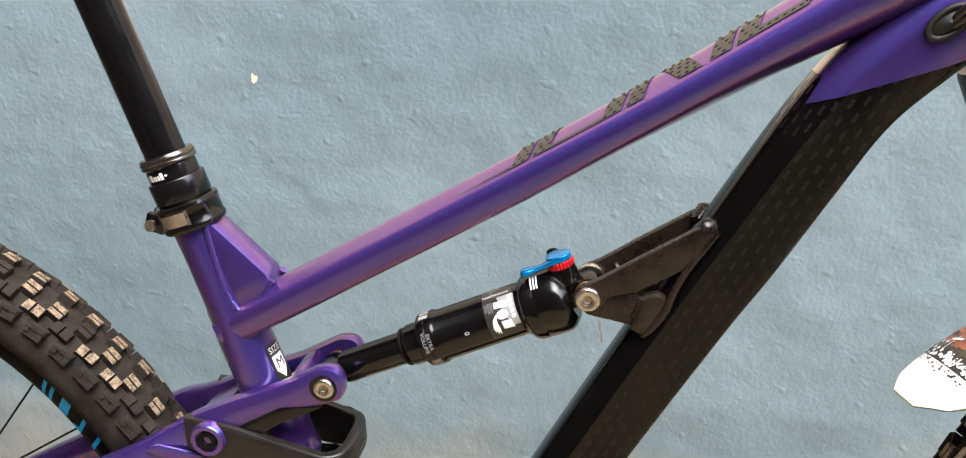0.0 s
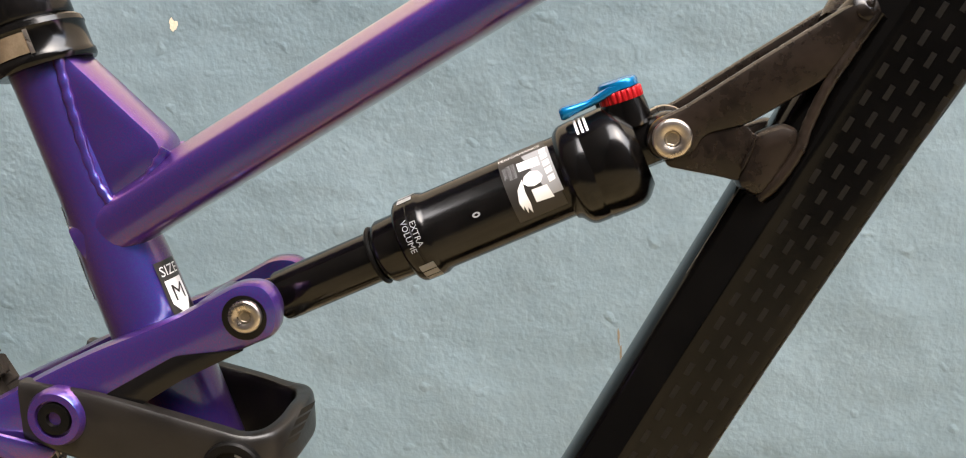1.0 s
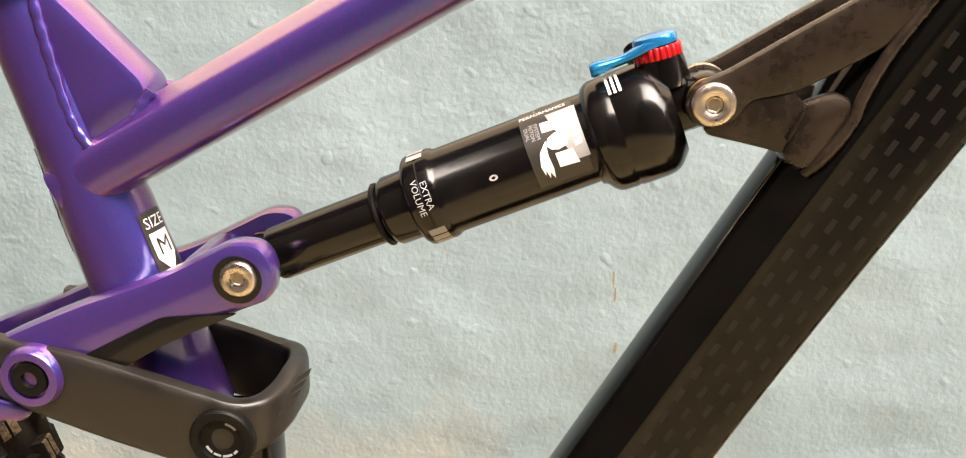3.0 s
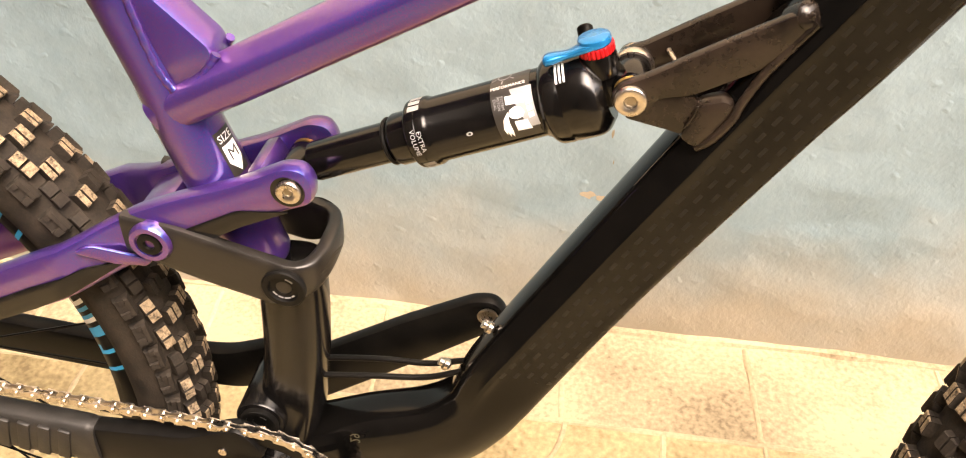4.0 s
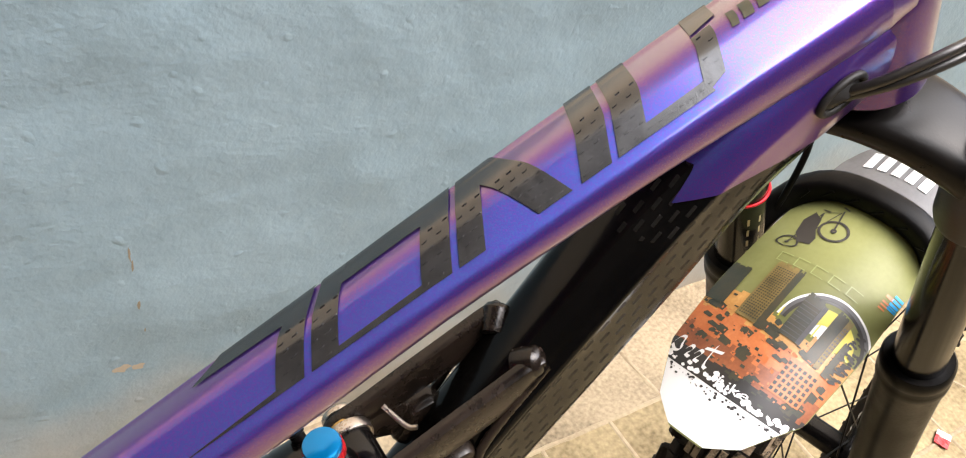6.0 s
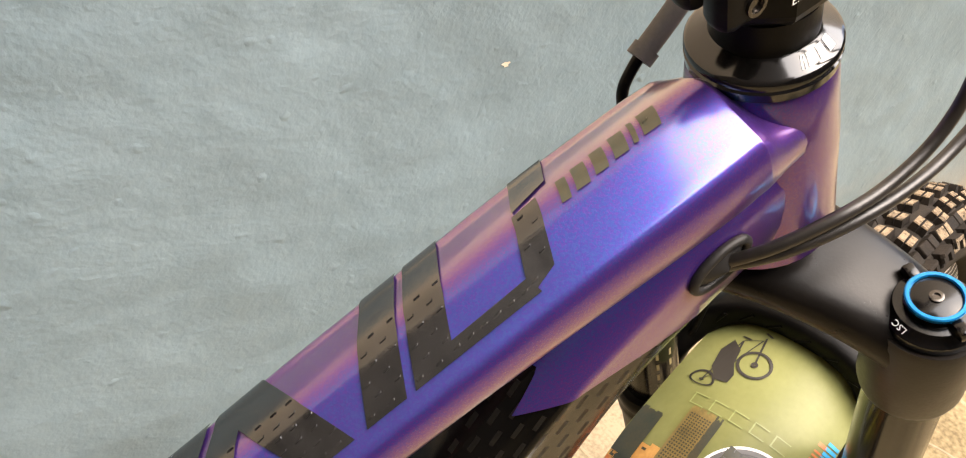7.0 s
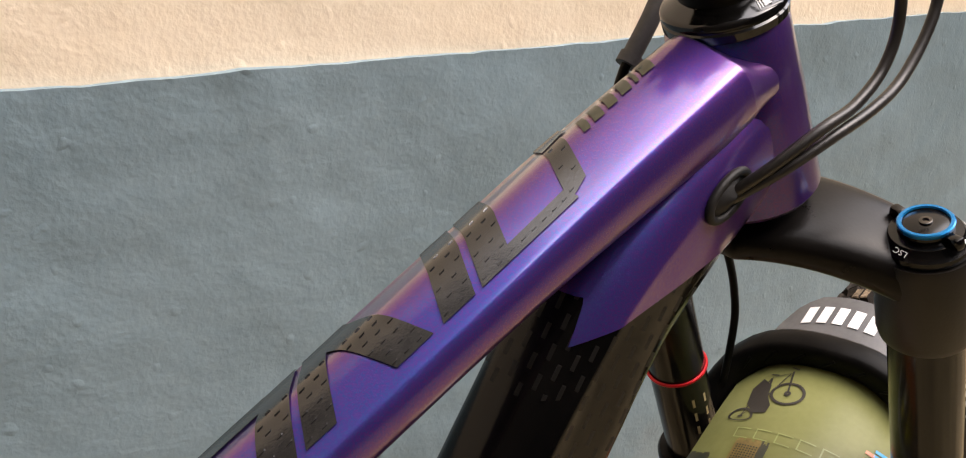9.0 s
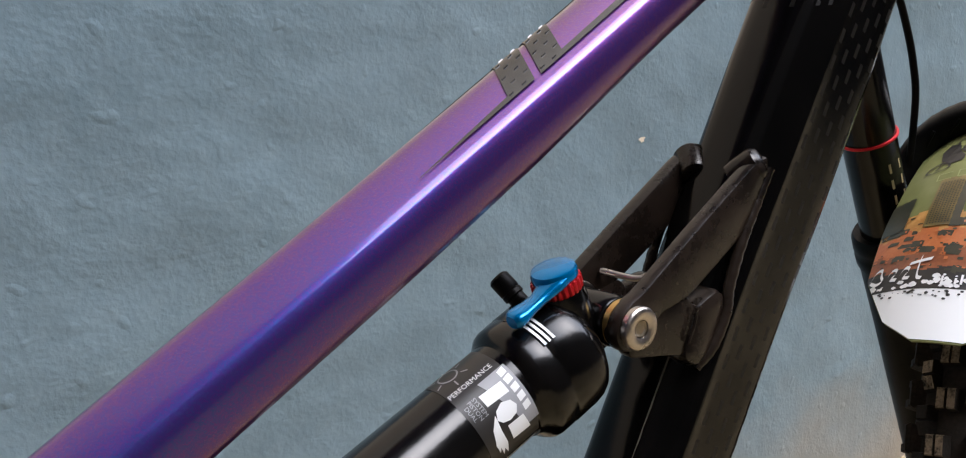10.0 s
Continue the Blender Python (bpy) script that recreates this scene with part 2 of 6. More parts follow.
TOWERGOLD = grain(shader("brown_gold_print", (0.2, 0.13, 0.04), 0.4), 90, (0.10, 0.075, 0.025), (0.24, 0.17, 0.05))
PLATE = grain(shader("tan_plate", (0.16, 0.12, 0.08), 0.4, spec=0.4), 120, (0.10, 0.075, 0.045), (0.20, 0.15, 0.10), 0.05)
GOLD = shader("faint_gold_print", (0.30, 0.24, 0.12), 0.35)
DECAL = grain(shader("black_textured_film", (0.02, 0.02, 0.02), 0.3, spec=0.9), 120, (0.004, 0.004, 0.004), (0.012, 0.0115, 0.011), 0.04, rough=(0.15, 0.23))
PORTRUBBER = grain(shader("dark_port_rubber", (0.03, 0.028, 0.026), 0.5, spec=0.3), 60, (0.007, 0.0065, 0.006), (0.018, 0.0165, 0.015), 0.1)
RUBBERGREY = grain(shader("grey_rubber", (0.09, 0.085, 0.085), 0.6), 60, (0.028, 0.025, 0.023), (0.052, 0.046, 0.041), 0.1)
HOUSING = grain(shader("cable_housing_plastic", (0.02, 0.018, 0.016), 0.4, spec=0.5), 60, (0.010, 0.0088, 0.0078), (0.020, 0.0175, 0.0155), 0.04, rough=(0.32, 0.46))


# ---- mesh helpers ----
def mesh(bm, name, material, smooth=True):
    bmesh.ops.recalc_face_normals(bm, faces=bm.faces)
    d = bpy.data.meshes.new(name)
    bm.to_mesh(d)
    bm.free()
    for f in d.polygons:
        f.use_smooth = smooth
    if smooth:
        d.set_sharp_from_angle(angle=radians(38))
    for k in material if isinstance(material, tuple) else (material,):
        d.materials.append(k)
    return d


def part(name, bm, material, parent, label="", smooth=True):
    ob = new(name, mesh(bm, name, material, smooth))
    ob.parent = parent
    return tagged(ob, label)


def thing(name, label, category, m=Matrix(), group="", kind=""):
    ob = new(name)
    ob.empty_display_size = 0.05
    ob.matrix_world = m
    return tagged(ob, label, category, group, kind)


def ring(c, u, v, a, b, n=24, e=2.0):
    """A superellipse round c with half axes a along u and b along v."""
    out = []
    for k in range(n):
        t = 2 * math.pi * k / n
        ct, st = math.cos(t), math.sin(t)
        out.append(c + u * (a * math.copysign(abs(ct) ** (2 / e), ct)) + v * (b * math.copysign(abs(st) ** (2 / e), st)))
    return out


def skin(bm, rings, closed=False, caps=True):
    vs = [[bm.verts.new(p) for p in r] for r in rings]
    n = len(vs[0])
    pairs = list(zip(vs, vs[1:])) + ([(vs[-1], vs[0])] if closed else [])
    for a, b in pairs:
        for k in range(n):
            bm.faces.new((a[k], a[(k + 1) % n], b[(k + 1) % n], b[k]))
    if caps and not closed:
        bm.faces.new(vs[0][::-1])
        bm.faces.new(vs[-1])
    return vs


def smoothed(rows, steps=6):
    """Catmull-Rom through rows of numbers."""
    r = [np.array(x, float) for x in rows]
    r = [2 * r[0] - r[1]] + r + [2 * r[-1] - r[-2]]
    out = []
    for k in range(1, len(r) - 2):
        p0, p1, p2, p3 = r[k - 1 : k + 3]
        for s in range(steps):
            t = s / steps
            out.append(0.5 * (2 * p1 + (p2 - p0) * t + (2 * p0 - 5 * p1 + 4 * p2 - p3) * t * t + (3 * p1 - p0 - 3 * p2 + p3) * t**3))
    return out + [r[-2]]


def tube_rings(rows, n=28, e=2.0, y=0.0, steps=6):
    """Sections of a tube whose line lies in the x-z plane: rows of x, z, half height, half width."""
    rows = smoothed(rows, steps)
    out = []
    for k, (x, z, h, w) in enumerate(rows):
        a, b = rows[max(k - 1, 0)], rows[min(k + 1, len(rows) - 1)]
        t = Vector((b[0] - a[0], 0, b[1] - a[1])).normalized()
        out.append(ring(Vector((x, y, z)), Vector((-t.z, 0, t.x)), Vector((0, 1, 0)), h, w, n, e))
    return out


def tube(rows, n=28, e=2.0, y=0.0, steps=6):
    bm = bmesh.new()
    skin(bm, tube_rings(rows, n, e, y, steps))
    return bm


def lathe(profile, origin, axis, n=28, bm=None, caps=True):
    """A body turned round axis: profile of distance along it and radius."""
    bm = bm or bmesh.new()
    axis = Vector(axis).normalized()
    u = axis.orthogonal().normalized()
    v = axis.cross(u)
    skin(bm, [ring(Vector(origin) + axis * s, u, v, max(r, 1e-5), max(r, 1e-5), n) for s, r in profile], caps=caps)
    return bm


def cable(points, r, n=10, steps=8, bm=None):
    bm = bm or bmesh.new()
    pts = [Vector(p) for p in smoothed(points, steps)]
    rings, u = [], None
    for k, p in enumerate(pts):
        t = (pts[min(k + 1, len(pts) - 1)] - pts[max(k - 1, 0)]).normalized()
        u = t.orthogonal().normalized() if u is None else (u - t * u.dot(t)).normalized()
        rings.append(ring(p, u, t.cross(u), r, r, n))
    skin(bm, rings)
    return bm


def rounded(pts, r=0.006, n=5):
    """The polygon with its corners rounded."""
    out = []
    for k, p in enumerate(pts):
        p, a, b = Vector((*p[:2],)), Vector((*pts[k - 1][:2],)), Vector((*pts[(k + 1) % len(pts)][:2],))
        q = min(r, (a - p).length * 0.45, (b - p).length * 0.45)
        s, e = p + (a - p).normalized() * q, p + (b - p).normalized() * q
        for i in range(n + 1):
            t = i / n
            out.append(s * (1 - t) ** 2 + p * 2 * t * (1 - t) + e * t * t)
    return out


def plate(outline, y0, y1, holes=(), bevel=0.0015, bm=None):
    """A plate in the x-z plane between y0 and y1, with holes."""
    own = bmesh.new()
    edges = []
    for loop in (outline, *holes):
        vs = [own.verts.new((p[0], y0, p[1])) for p in loop]
        edges += [own.edges.new((vs[k], vs[(k + 1) % len(vs)])) for k in range(len(vs))]
    bmesh.ops.triangle_fill(own, edges=edges, use_beauty=True)
    ext = bmesh.ops.extrude_face_region(own, geom=own.faces[:])
    for v in [g for g in ext["geom"] if isinstance(g, bmesh.types.BMVert)]:
        v.co.y = y1
    bmesh.ops.recalc_face_normals(own, faces=own.faces)
    if bevel:
        rim = [e for e in own.edges if len(e.link_faces) == 2 and abs(e.link_faces[0].normal.y - e.link_faces[1].normal.y) > 0.7]
        bmesh.ops.bevel(own, geom=rim, offset=bevel, segments=2, affect="EDGES", profile=0.5)
    if bm is None:
        return own
    tmp = bpy.data.meshes.new("tmp")
    own.to_mesh(tmp)
    own.free()
    bm.from_mesh(tmp)
    bpy.data.meshes.remove(tmp)
    return bm


def block(sx, sy, sz, m=Matrix(), bevel=0.0, bm=None):
    own = bmesh.new()
    bmesh.ops.create_cube(own, size=1.0)
    bmesh.ops.scale(own, vec=(sx, sy, sz), verts=own.verts)
    if bevel:
        bmesh.ops.bevel(own, geom=own.edges[:], offset=bevel, segments=2, affect="EDGES", profile=0.5)
    bmesh.ops.transform(own, matrix=m, verts=own.verts)
    if bm is None:
        return own
    tmp = bpy.data.meshes.new("tmp")
    own.to_mesh(tmp)
    own.free()
    bm.from_mesh(tmp)
    bpy.data.meshes.remove(tmp)
    return bm


def circle(x, z, r, n=20):
    return [(x + r * math.cos(2 * math.pi * k / n), z + r * math.sin(2 * math.pi * k / n)) for k in range(n)]


# ---- ground and wall ----
WALL_Y, WALL_TURN, TOP = 0.450, 0.0, 0.799
WALL = pose(0, WALL_Y, 0, 0, 0, WALL_TURN)


def relief(x0, x1, nx, ny, height, amp, seed, depth):
    """A slab whose front is a gently uneven grid in x and height."""
    bm = bmesh.new()
    vs = []
    for j in range(ny + 1):
        row = []
        for i in range(nx + 1):
            x, z = x0 + (x1 - x0) * i / nx, height(i, j)
            row.append(bm.verts.new((x, -amp * noise.fractal(Vector((x, z, seed)) * 6, 0.8, 2.0, 5), z)))
        vs.append(row)
    for j in range(ny):
        for i in range(nx):
            bm.faces.new((vs[j][i], vs[j][i + 1], vs[j + 1][i + 1], vs[j + 1][i]))
    ext = bmesh.ops.extrude_edge_only(bm, edges=[e for e in bm.edges if e.is_boundary])
    for v in [g for g in ext["geom"] if isinstance(g, bmesh.types.BMVert)]:
        v.co.y = depth
    return bm


def dado(i, j):
    x = -2.5 + 5.5 * i / 420
    top = TOP - 0.0115 * x + 0.003 * noise.fractal(Vector((x * 9, 1.3, 0)), 0.9, 2, 4)
    return -0.02 + (top + 0.02) * j / 70


wall = thing("wall_back", "rough plastered wall painted blue-grey below and cream above", "wall", WALL, kind="structure")
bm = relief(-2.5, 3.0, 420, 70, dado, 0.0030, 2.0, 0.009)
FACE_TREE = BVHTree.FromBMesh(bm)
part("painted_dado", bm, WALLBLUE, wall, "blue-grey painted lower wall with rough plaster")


def wall_mark(name, x, z, wide, high, material, seed, label):
    """A ragged thin mark that follows the painted face."""
    rnd = random.Random(seed)
    bm = bmesh.new()
    face = lambda a, b: Vector((a, (FACE_TREE.ray_cast(Vector((a, -1, b)), Vector((0, 1, 0)))[0] or Vector((0, 0, 0))).y - 0.0006, b))
    rims = [rnd.uniform(0.55, 1.1) for _ in range(14)]
    at = lambda f, k: face(x + wide * f * rims[k] * math.cos(k * math.pi / 7), z + high * f * rims[k] * math.sin(k * math.pi / 7))
    rings = [[bm.verts.new(at(f, k)) for k in range(14)] for f in (0.35, 0.7, 1.0)]
    bm.faces.new(rings[0])
    for a, b in zip(rings, rings[1:]):
        for k in range(14):
            bm.faces.new((a[k], a[(k + 1) % 14], b[(k + 1) % 14], b[k]))
    part(name, bm, material, wall, label)


wall_mark("paint_chip", 0.543, 0.617, 0.0055, 0.0035, CREAM, 1, "cream chip in the blue paint")
wall_mark("paint_chip", -0.361, 0.708, 0.0045, 0.0075, CREAM, 2, "cream chip in the blue paint")
for k, (x, z, w, h) in enumerate(((0.0525, 0.393, 0.0014, 0.010), (0.0545, 0.376, 0.0012, 0.010), (0.057, 0.322, 0.0018, 0.008), (0.061, 0.281, 0.0010, 0.004))):
    wall_mark("dirt_streak", x, z, w, h, STREAK, 10 + k, "thin brown dirt streak on the wall")
for k, (x, z, w, h) in enumerate(((0.035, 0.228, 0.010, 0.006), (0.052, 0.224, 0.008, 0.006))):
    wall_mark("rust_stain", x, z, w, h, RUST, 20 + k, "faint orange stain on the wall")
upper = part("upper_wall", relief(-2.5, 3.0, 110, 90, lambda i, j: 5.0 * j / 90 - 0.02, 0.003, 5.0, 0.2), CREAM, wall, "cream painted rough upper wall")
upper.location.y = 0.0062

# unseen walls, added to block the sky and darken reflections
for name, m, w, tall in (("unseen_wall_opposite", pose(0, -3.6, 0), 14.0, 5.6), ("unseen_wall_end", pose(-1.14, -1.6, 0, 0, 0, 90), 4.2, 7.0), ("unseen_wall_far_end", pose(7.0, -1.6, 0, 0, 0, 90), 4.4, 4.6)):
    bm = block(w, 0.2, tall, Matrix.Translation((0, 0, tall / 2)))
    side = part(name, bm, PLAIN, None, "", smooth=False)
    side.matrix_world = m
    tagged(side, "added unseen dark wall closing the yard, blocks sky light", "wall", kind="structure")
bm = bmesh.new()
bmesh.ops.create_grid(bm, x_segments=2, y_segments=2, size=400)
bmesh.ops.translate(bm, vec=(0, 0, -0.0016), verts=bm.verts)
ground = tagged(part("ground", bm, CONCRETE, None, "", smooth=False), "worn sandy concrete paving with ring pattern", "ground", kind="structure")

scrap = thing("litter_scrap", "small crumpled red and white wrapper lying on the concrete", "litter", pose(1.135, 0.036, 0.001, 0, 0, 25))
for name, x0, x1, material in (("wrapper_red", -0.016, 0.002, "RED_PAPER"), ("wrapper_white", 0.002, 0.014, "WHITE")):
    bm = bmesh.new()
    vs = [[bm.verts.new((x0 + (x1 - x0) * i / 6, -0.011 + 0.022 * j / 6, 0.002 + 0.004 * abs(noise.noise(Vector((x0 * 90 + i * 0.7, j * 0.7, 2)))))) for i in range(7)] for j in range(7)]
    for j in range(6):
        for i in range(6):
            bm.faces.new((vs[j][i], vs[j][i + 1], vs[j + 1][i + 1], vs[j + 1][i]))
    bmesh.ops.recalc_face_normals(bm, faces=bm.faces)
    bmesh.ops.solidify(bm, geom=bm.faces[:], thickness=0.002)
    part(name, bm, REDPAPER if material == "RED_PAPER" else WHITE, scrap, smooth=False)

# ---- bicycle ----
bike = thing("mountain_bike", "purple and black full-suspension mountain bike leaning towards the wall", "bicycle", SET)
Y = Vector((0, 1, 0))


def flat_text(string, size):
    """The word as a flat mesh in the x-y plane, centred, in metres."""
    c = bpy.data.curves.new("word", "FONT")
    c.body, c.size, c.align_x, c.align_y, c.resolution_u = string, size, "CENTER", "CENTER", 2
    ob = bpy.data.objects.new("word", c)
    scene.collection.objects.link(ob)
    bpy.context.view_layer.update()
    d = bpy.data.meshes.new_from_object(ob.evaluated_get(bpy.context.evaluated_depsgraph_get()))
    bm = bmesh.new()
    bm.from_mesh(d)
    bpy.data.objects.remove(ob)
    bpy.data.curves.remove(c)
    bpy.data.meshes.remove(d)
    return bm


def patch(corners, n=8, m=4):
    """A flat four-sided grid in the x-y plane."""
    bm = bmesh.new()
    a, b, c, d = (Vector((*p, 0)) for p in corners)
    vs = [[bm.verts.new(a.lerp(b, i / n).lerp(d.lerp(c, i / n), j / m)) for i in range(n + 1)] for j in range(m + 1)]
    for j in range(m):
        for i in range(n):
            bm.faces.new((vs[j][i], vs[j][i + 1], vs[j + 1][i + 1], vs[j + 1][i]))
    return bm


def annulus(x, y, r0, r1, n=28, a0=0.0, a1=360.0):
    bm = bmesh.new()
    k1 = n + 1
    p = [[bm.verts.new((x + r * math.cos(radians(a0 + (a1 - a0) * k / n)), y + r * math.sin(radians(a0 + (a1 - a0) * k / n)), 0)) for k in range(k1)] for r in (r0, r1)]
    for k in range(n):
        bm.faces.new((p[0][k], p[0][k + 1], p[1][k + 1], p[1][k]))
    return bm


def polygon(pts):
    bm = bmesh.new()
    vs = [bm.verts.new((*p, 0)) for p in pts]
    es = [bm.edges.new((vs[k], vs[(k + 1) % len(vs)])) for k in range(len(vs))]
    bmesh.ops.triangle_fill(bm, edges=es, use_beauty=True)
    return bm


def joined(*bms):
    out = bmesh.new()
    for b in bms:
        d = bpy.data.meshes.new("tmp")
        b.to_mesh(d)
        b.free()
        out.from_mesh(d)
        bpy.data.meshes.remove(d)
    return out


def bent(bm, place):
    """Lays a flat mesh onto a surface: place(x, y) gives the point."""
    for v in bm.verts:
        v.co = place(v.co.x, v.co.y)
    return bm


def fine(bm, longest):
    """Cuts long edges, so that a flat print can follow a curved surface."""
    for _ in range(6):
        es = [e for e in bm.edges if e.calc_length() > longest]
        if not es:
            break
        bmesh.ops.subdivide_edges(bm, edges=es, cuts=1)
        bmesh.ops.triangulate(bm, faces=[f for f in bm.faces if len(f.verts) > 4])
    return bm


# seat tube, post and clamp
ST = Vector((0.303, 0, -0.953))
SU = Vector((0.953, 0, 0.303))
SEAT = Vector((-0.2505, 0, 0.655))
part("seat_tube", lathe([(0.0, 0.0183), (0.001, 0.0186), (0.02, 0.0182), (0.07, 0.0187), (0.105, 0.0208), (0.14, 0.0215), (0.21, 0.0215), (0.215, 0.019)], SEAT, ST, 40), PURPLE, bike)
part("seatpost", lathe([(-0.30, 0.0153), (-0.045, 0.0153)], SEAT, ST, 32), BLACK, bike, "black gloss dropper seatpost")
collar = part("seal_head", lathe([(-0.0535, 0.0158), (-0.0535, 0.0196), (-0.0515, 0.0206), (-0.0495, 0.0210), (-0.0485, 0.0205), (-0.0475, 0.0209), (-0.0462, 0.0209), (-0.0452, 0.0198), (-0.0445, 0.0186)], SEAT, ST, 36), GUNMETAL, bike, "ribbed dark metal seal head")
part("seal_neck", lathe([(-0.0450, 0.0186), (-0.0440, 0.0189), (-0.0350, 0.0189), (-0.0345, 0.0183)], SEAT, ST, 36), BLACK, collar)
part("collar_ring", lathe([(-0.0350, 0.0185), (-0.0345, 0.0206), (-0.0335, 0.0212), (-0.0190, 0.0212), (-0.0175, 0.0205), (-0.0150, 0.0190)], SEAT, ST, 36), BLACK, collar, "gloss black collar ring")
for a0, wide, low, high in ((-0.62, 0.05, -0.0418, -0.0378), (-0.53, 0.14, -0.0425, -0.0374), (-0.35, 0.07, -0.0410, -0.0374), (-0.25, 0.08, -0.0410, -0.0374), (-0.13, 0.08, -0.0410, -0.0374), (-0.02, 0.14, -0.0425, -0.0374), (0.18, 0.04, -0.0405, -0.0390), (0.24, 0.04, -0.0405, -0.0390)):
    part("collar_mark", bent(patch([(a0, low), (a0 + wide, low), (a0 + wide, high), (a0, high)], 3, 2), lambda x, y: SEAT + ST * y + SU * (0.0192 * math.sin(x)) - Y * (0.0192 * math.cos(x))), WHITE, collar, "white maker's mark as plain bars")
clamp = part("seat_clamp", lathe([(-0.0165, 0.0192), (-0.0165, 0.0226), (-0.0155, 0.0238), (-0.0130, 0.0243), (-0.0120, 0.0236), (-0.0005, 0.0236), (0.0005, 0.0243), (0.0030, 0.0243), (0.0045, 0.0234), (0.0045, 0.0192)], SEAT, ST, 36), ANODISED, bike)
part("clamp_plate", bent(patch([(-0.62, -0.0112), (0.34, -0.0112), (0.34, -0.0014), (-0.62, -0.0014)], 10, 3), lambda x, y: SEAT + ST * y + SU * (0.0240 * math.sin(x)) - Y * (0.0240 * math.cos(x))), PLATE, clamp, "dull tan recessed name plate")
for a0, a1 in ((0.34, 0.42), (-0.70, -0.62)):
    part("plate_end", bent(patch([(a0, -0.0120), (a1, -0.0120), (a1, -0.0006), (a0, -0.0006)], 3, 3), lambda x, y: SEAT + ST * y + SU * (0.0244 * math.sin(x)) - Y * (0.0244 * math.cos(x))), STEEL, clamp, "bright worn edge of the plate")
for side in (-1, 1):
    part("clamp_lug", block(0.016, 0.0065, 0.015, Matrix.Translation(SEAT + ST * -0.006 - SU * 0.0275 + Y * side * 0.0055) @ pose(0, 0, 0, 0, 17.6, 0), 0.002), ANODISED, clamp)
part("clamp_bolt", lathe([(-0.012, 0.0028), (-0.012, 0.0045), (-0.008, 0.0045), (-0.008, 0.0028), (0.010, 0.0028)], SEAT + ST * -0.006 - SU * 0.030, Y, 16), STEEL, clamp)


def on_seat(s, a, r=0.0):
    """On the seat tube: a is the angle from the near side towards the front."""
    rad = float(np.interp(s, [0.02, 0.07, 0.105, 0.14], [0.0184, 0.0189, 0.0210, 0.0217])) + r
    return SEAT + ST * s + SU * (rad * math.sin(a)) - Y * (rad * math.cos(a))


GUSSET = rounded([(-0.238, 0.663), (-0.190, 0.616), (-0.189, 0.604), (-0.222, 0.578), (-0.232, 0.59), (-0.250, 0.655)], 0.006)
part("seat_gusset", plate(GUSSET, -0.0135, 0.0135, (), 0.004), PURPLE, bike)


def weld(points, r, parent, material, ripple=0.13):
    """A bead of overlapping ripples."""
    pts = smoothed(points, 10)
    rings = []
    for k, p in enumerate(pts):
        a, b = Vector(pts[max(k - 1, 0)]), Vector(pts[min(k + 1, len(pts) - 1)])
        t = (b - a).normalized()
        u = t.orthogonal().normalized()
        q = r * 0.85 * (1 + ripple * math.sin(k * 1.9))
        rings.append(ring(Vector(p), u, t.cross(u), q, q, 10))
    bm = bmesh.new()
    skin(bm, rings)
    part("weld_bead", bm, material, parent)


for side in (-1, 1):
    weld([(-0.236, side * 0.013, 0.655), (-0.231, side * 0.0142, 0.63), (-0.224, side * 0.0145, 0.60), (-0.214, side * 0.0145, 0.583)], 0.0032, bike, PURPLE)
    weld([(-0.188, side * 0.011, 0.612), (-0.197, side * 0.0145, 0.598), (-0.210, side * 0.0158, 0.586), (-0.222, side * 0.0165, 0.572)], 0.0034, bike, PURPLE)
sticker = part("size_sticker", bent(fine(patch([(-0.0085, -0.016), (0.0085, -0.016), (0.0085, 0.016), (-0.0085, 0.016)], 8, 8), 0.004), lambda x, y: on_seat(0.126 - y, 1.36 + x / 0.0235, 0.0003)), DARKPRINT, bike, "black and white frame size sticker")
part("size_field", bent(fine(polygon([(-0.0065, -0.006), (0, -0.0145), (0.0065, -0.006), (0.0065, 0.006), (-0.0065, 0.006)][::-1]), 0.003), lambda x, y: on_seat(0.126 - y, 1.36 + x / 0.0235, 0.0006)), WHITE, sticker)
part("size_word", bent(fine(flat_text("SIZE", 0.0075), 0.003), lambda x, y: on_seat(0.1155 - y, 1.36 + x / 0.0235, 0.0006)), WHITE, sticker)
part("size_letter", bent(fine(flat_text("M", 0.012), 0.003), lambda x, y: on_seat(0.1275 - y, 1.36 + x / 0.0235, 0.0009)), DARKPRINT, sticker)
rnd = random.Random(4)
part("paint_chip", joined(*[bent(polygon([(rnd.uniform(-0.0015, 0.0015) + (0.0022 if k else -0.0022), -0.006 + 0.012 * j / 5) for k in (0, 1) for j in ((0, 1, 2, 3, 4, 5) if k == 0 else (5, 4, 3, 2, 1, 0))]), lambda x, y, c=c: on_seat(c + y, -1.15 + x / 0.02, 0.0003)) for c in (0.075, 0.088, 0.1, 0.112)]), WHITE, bike, "bare chipped patch in the purple paint")

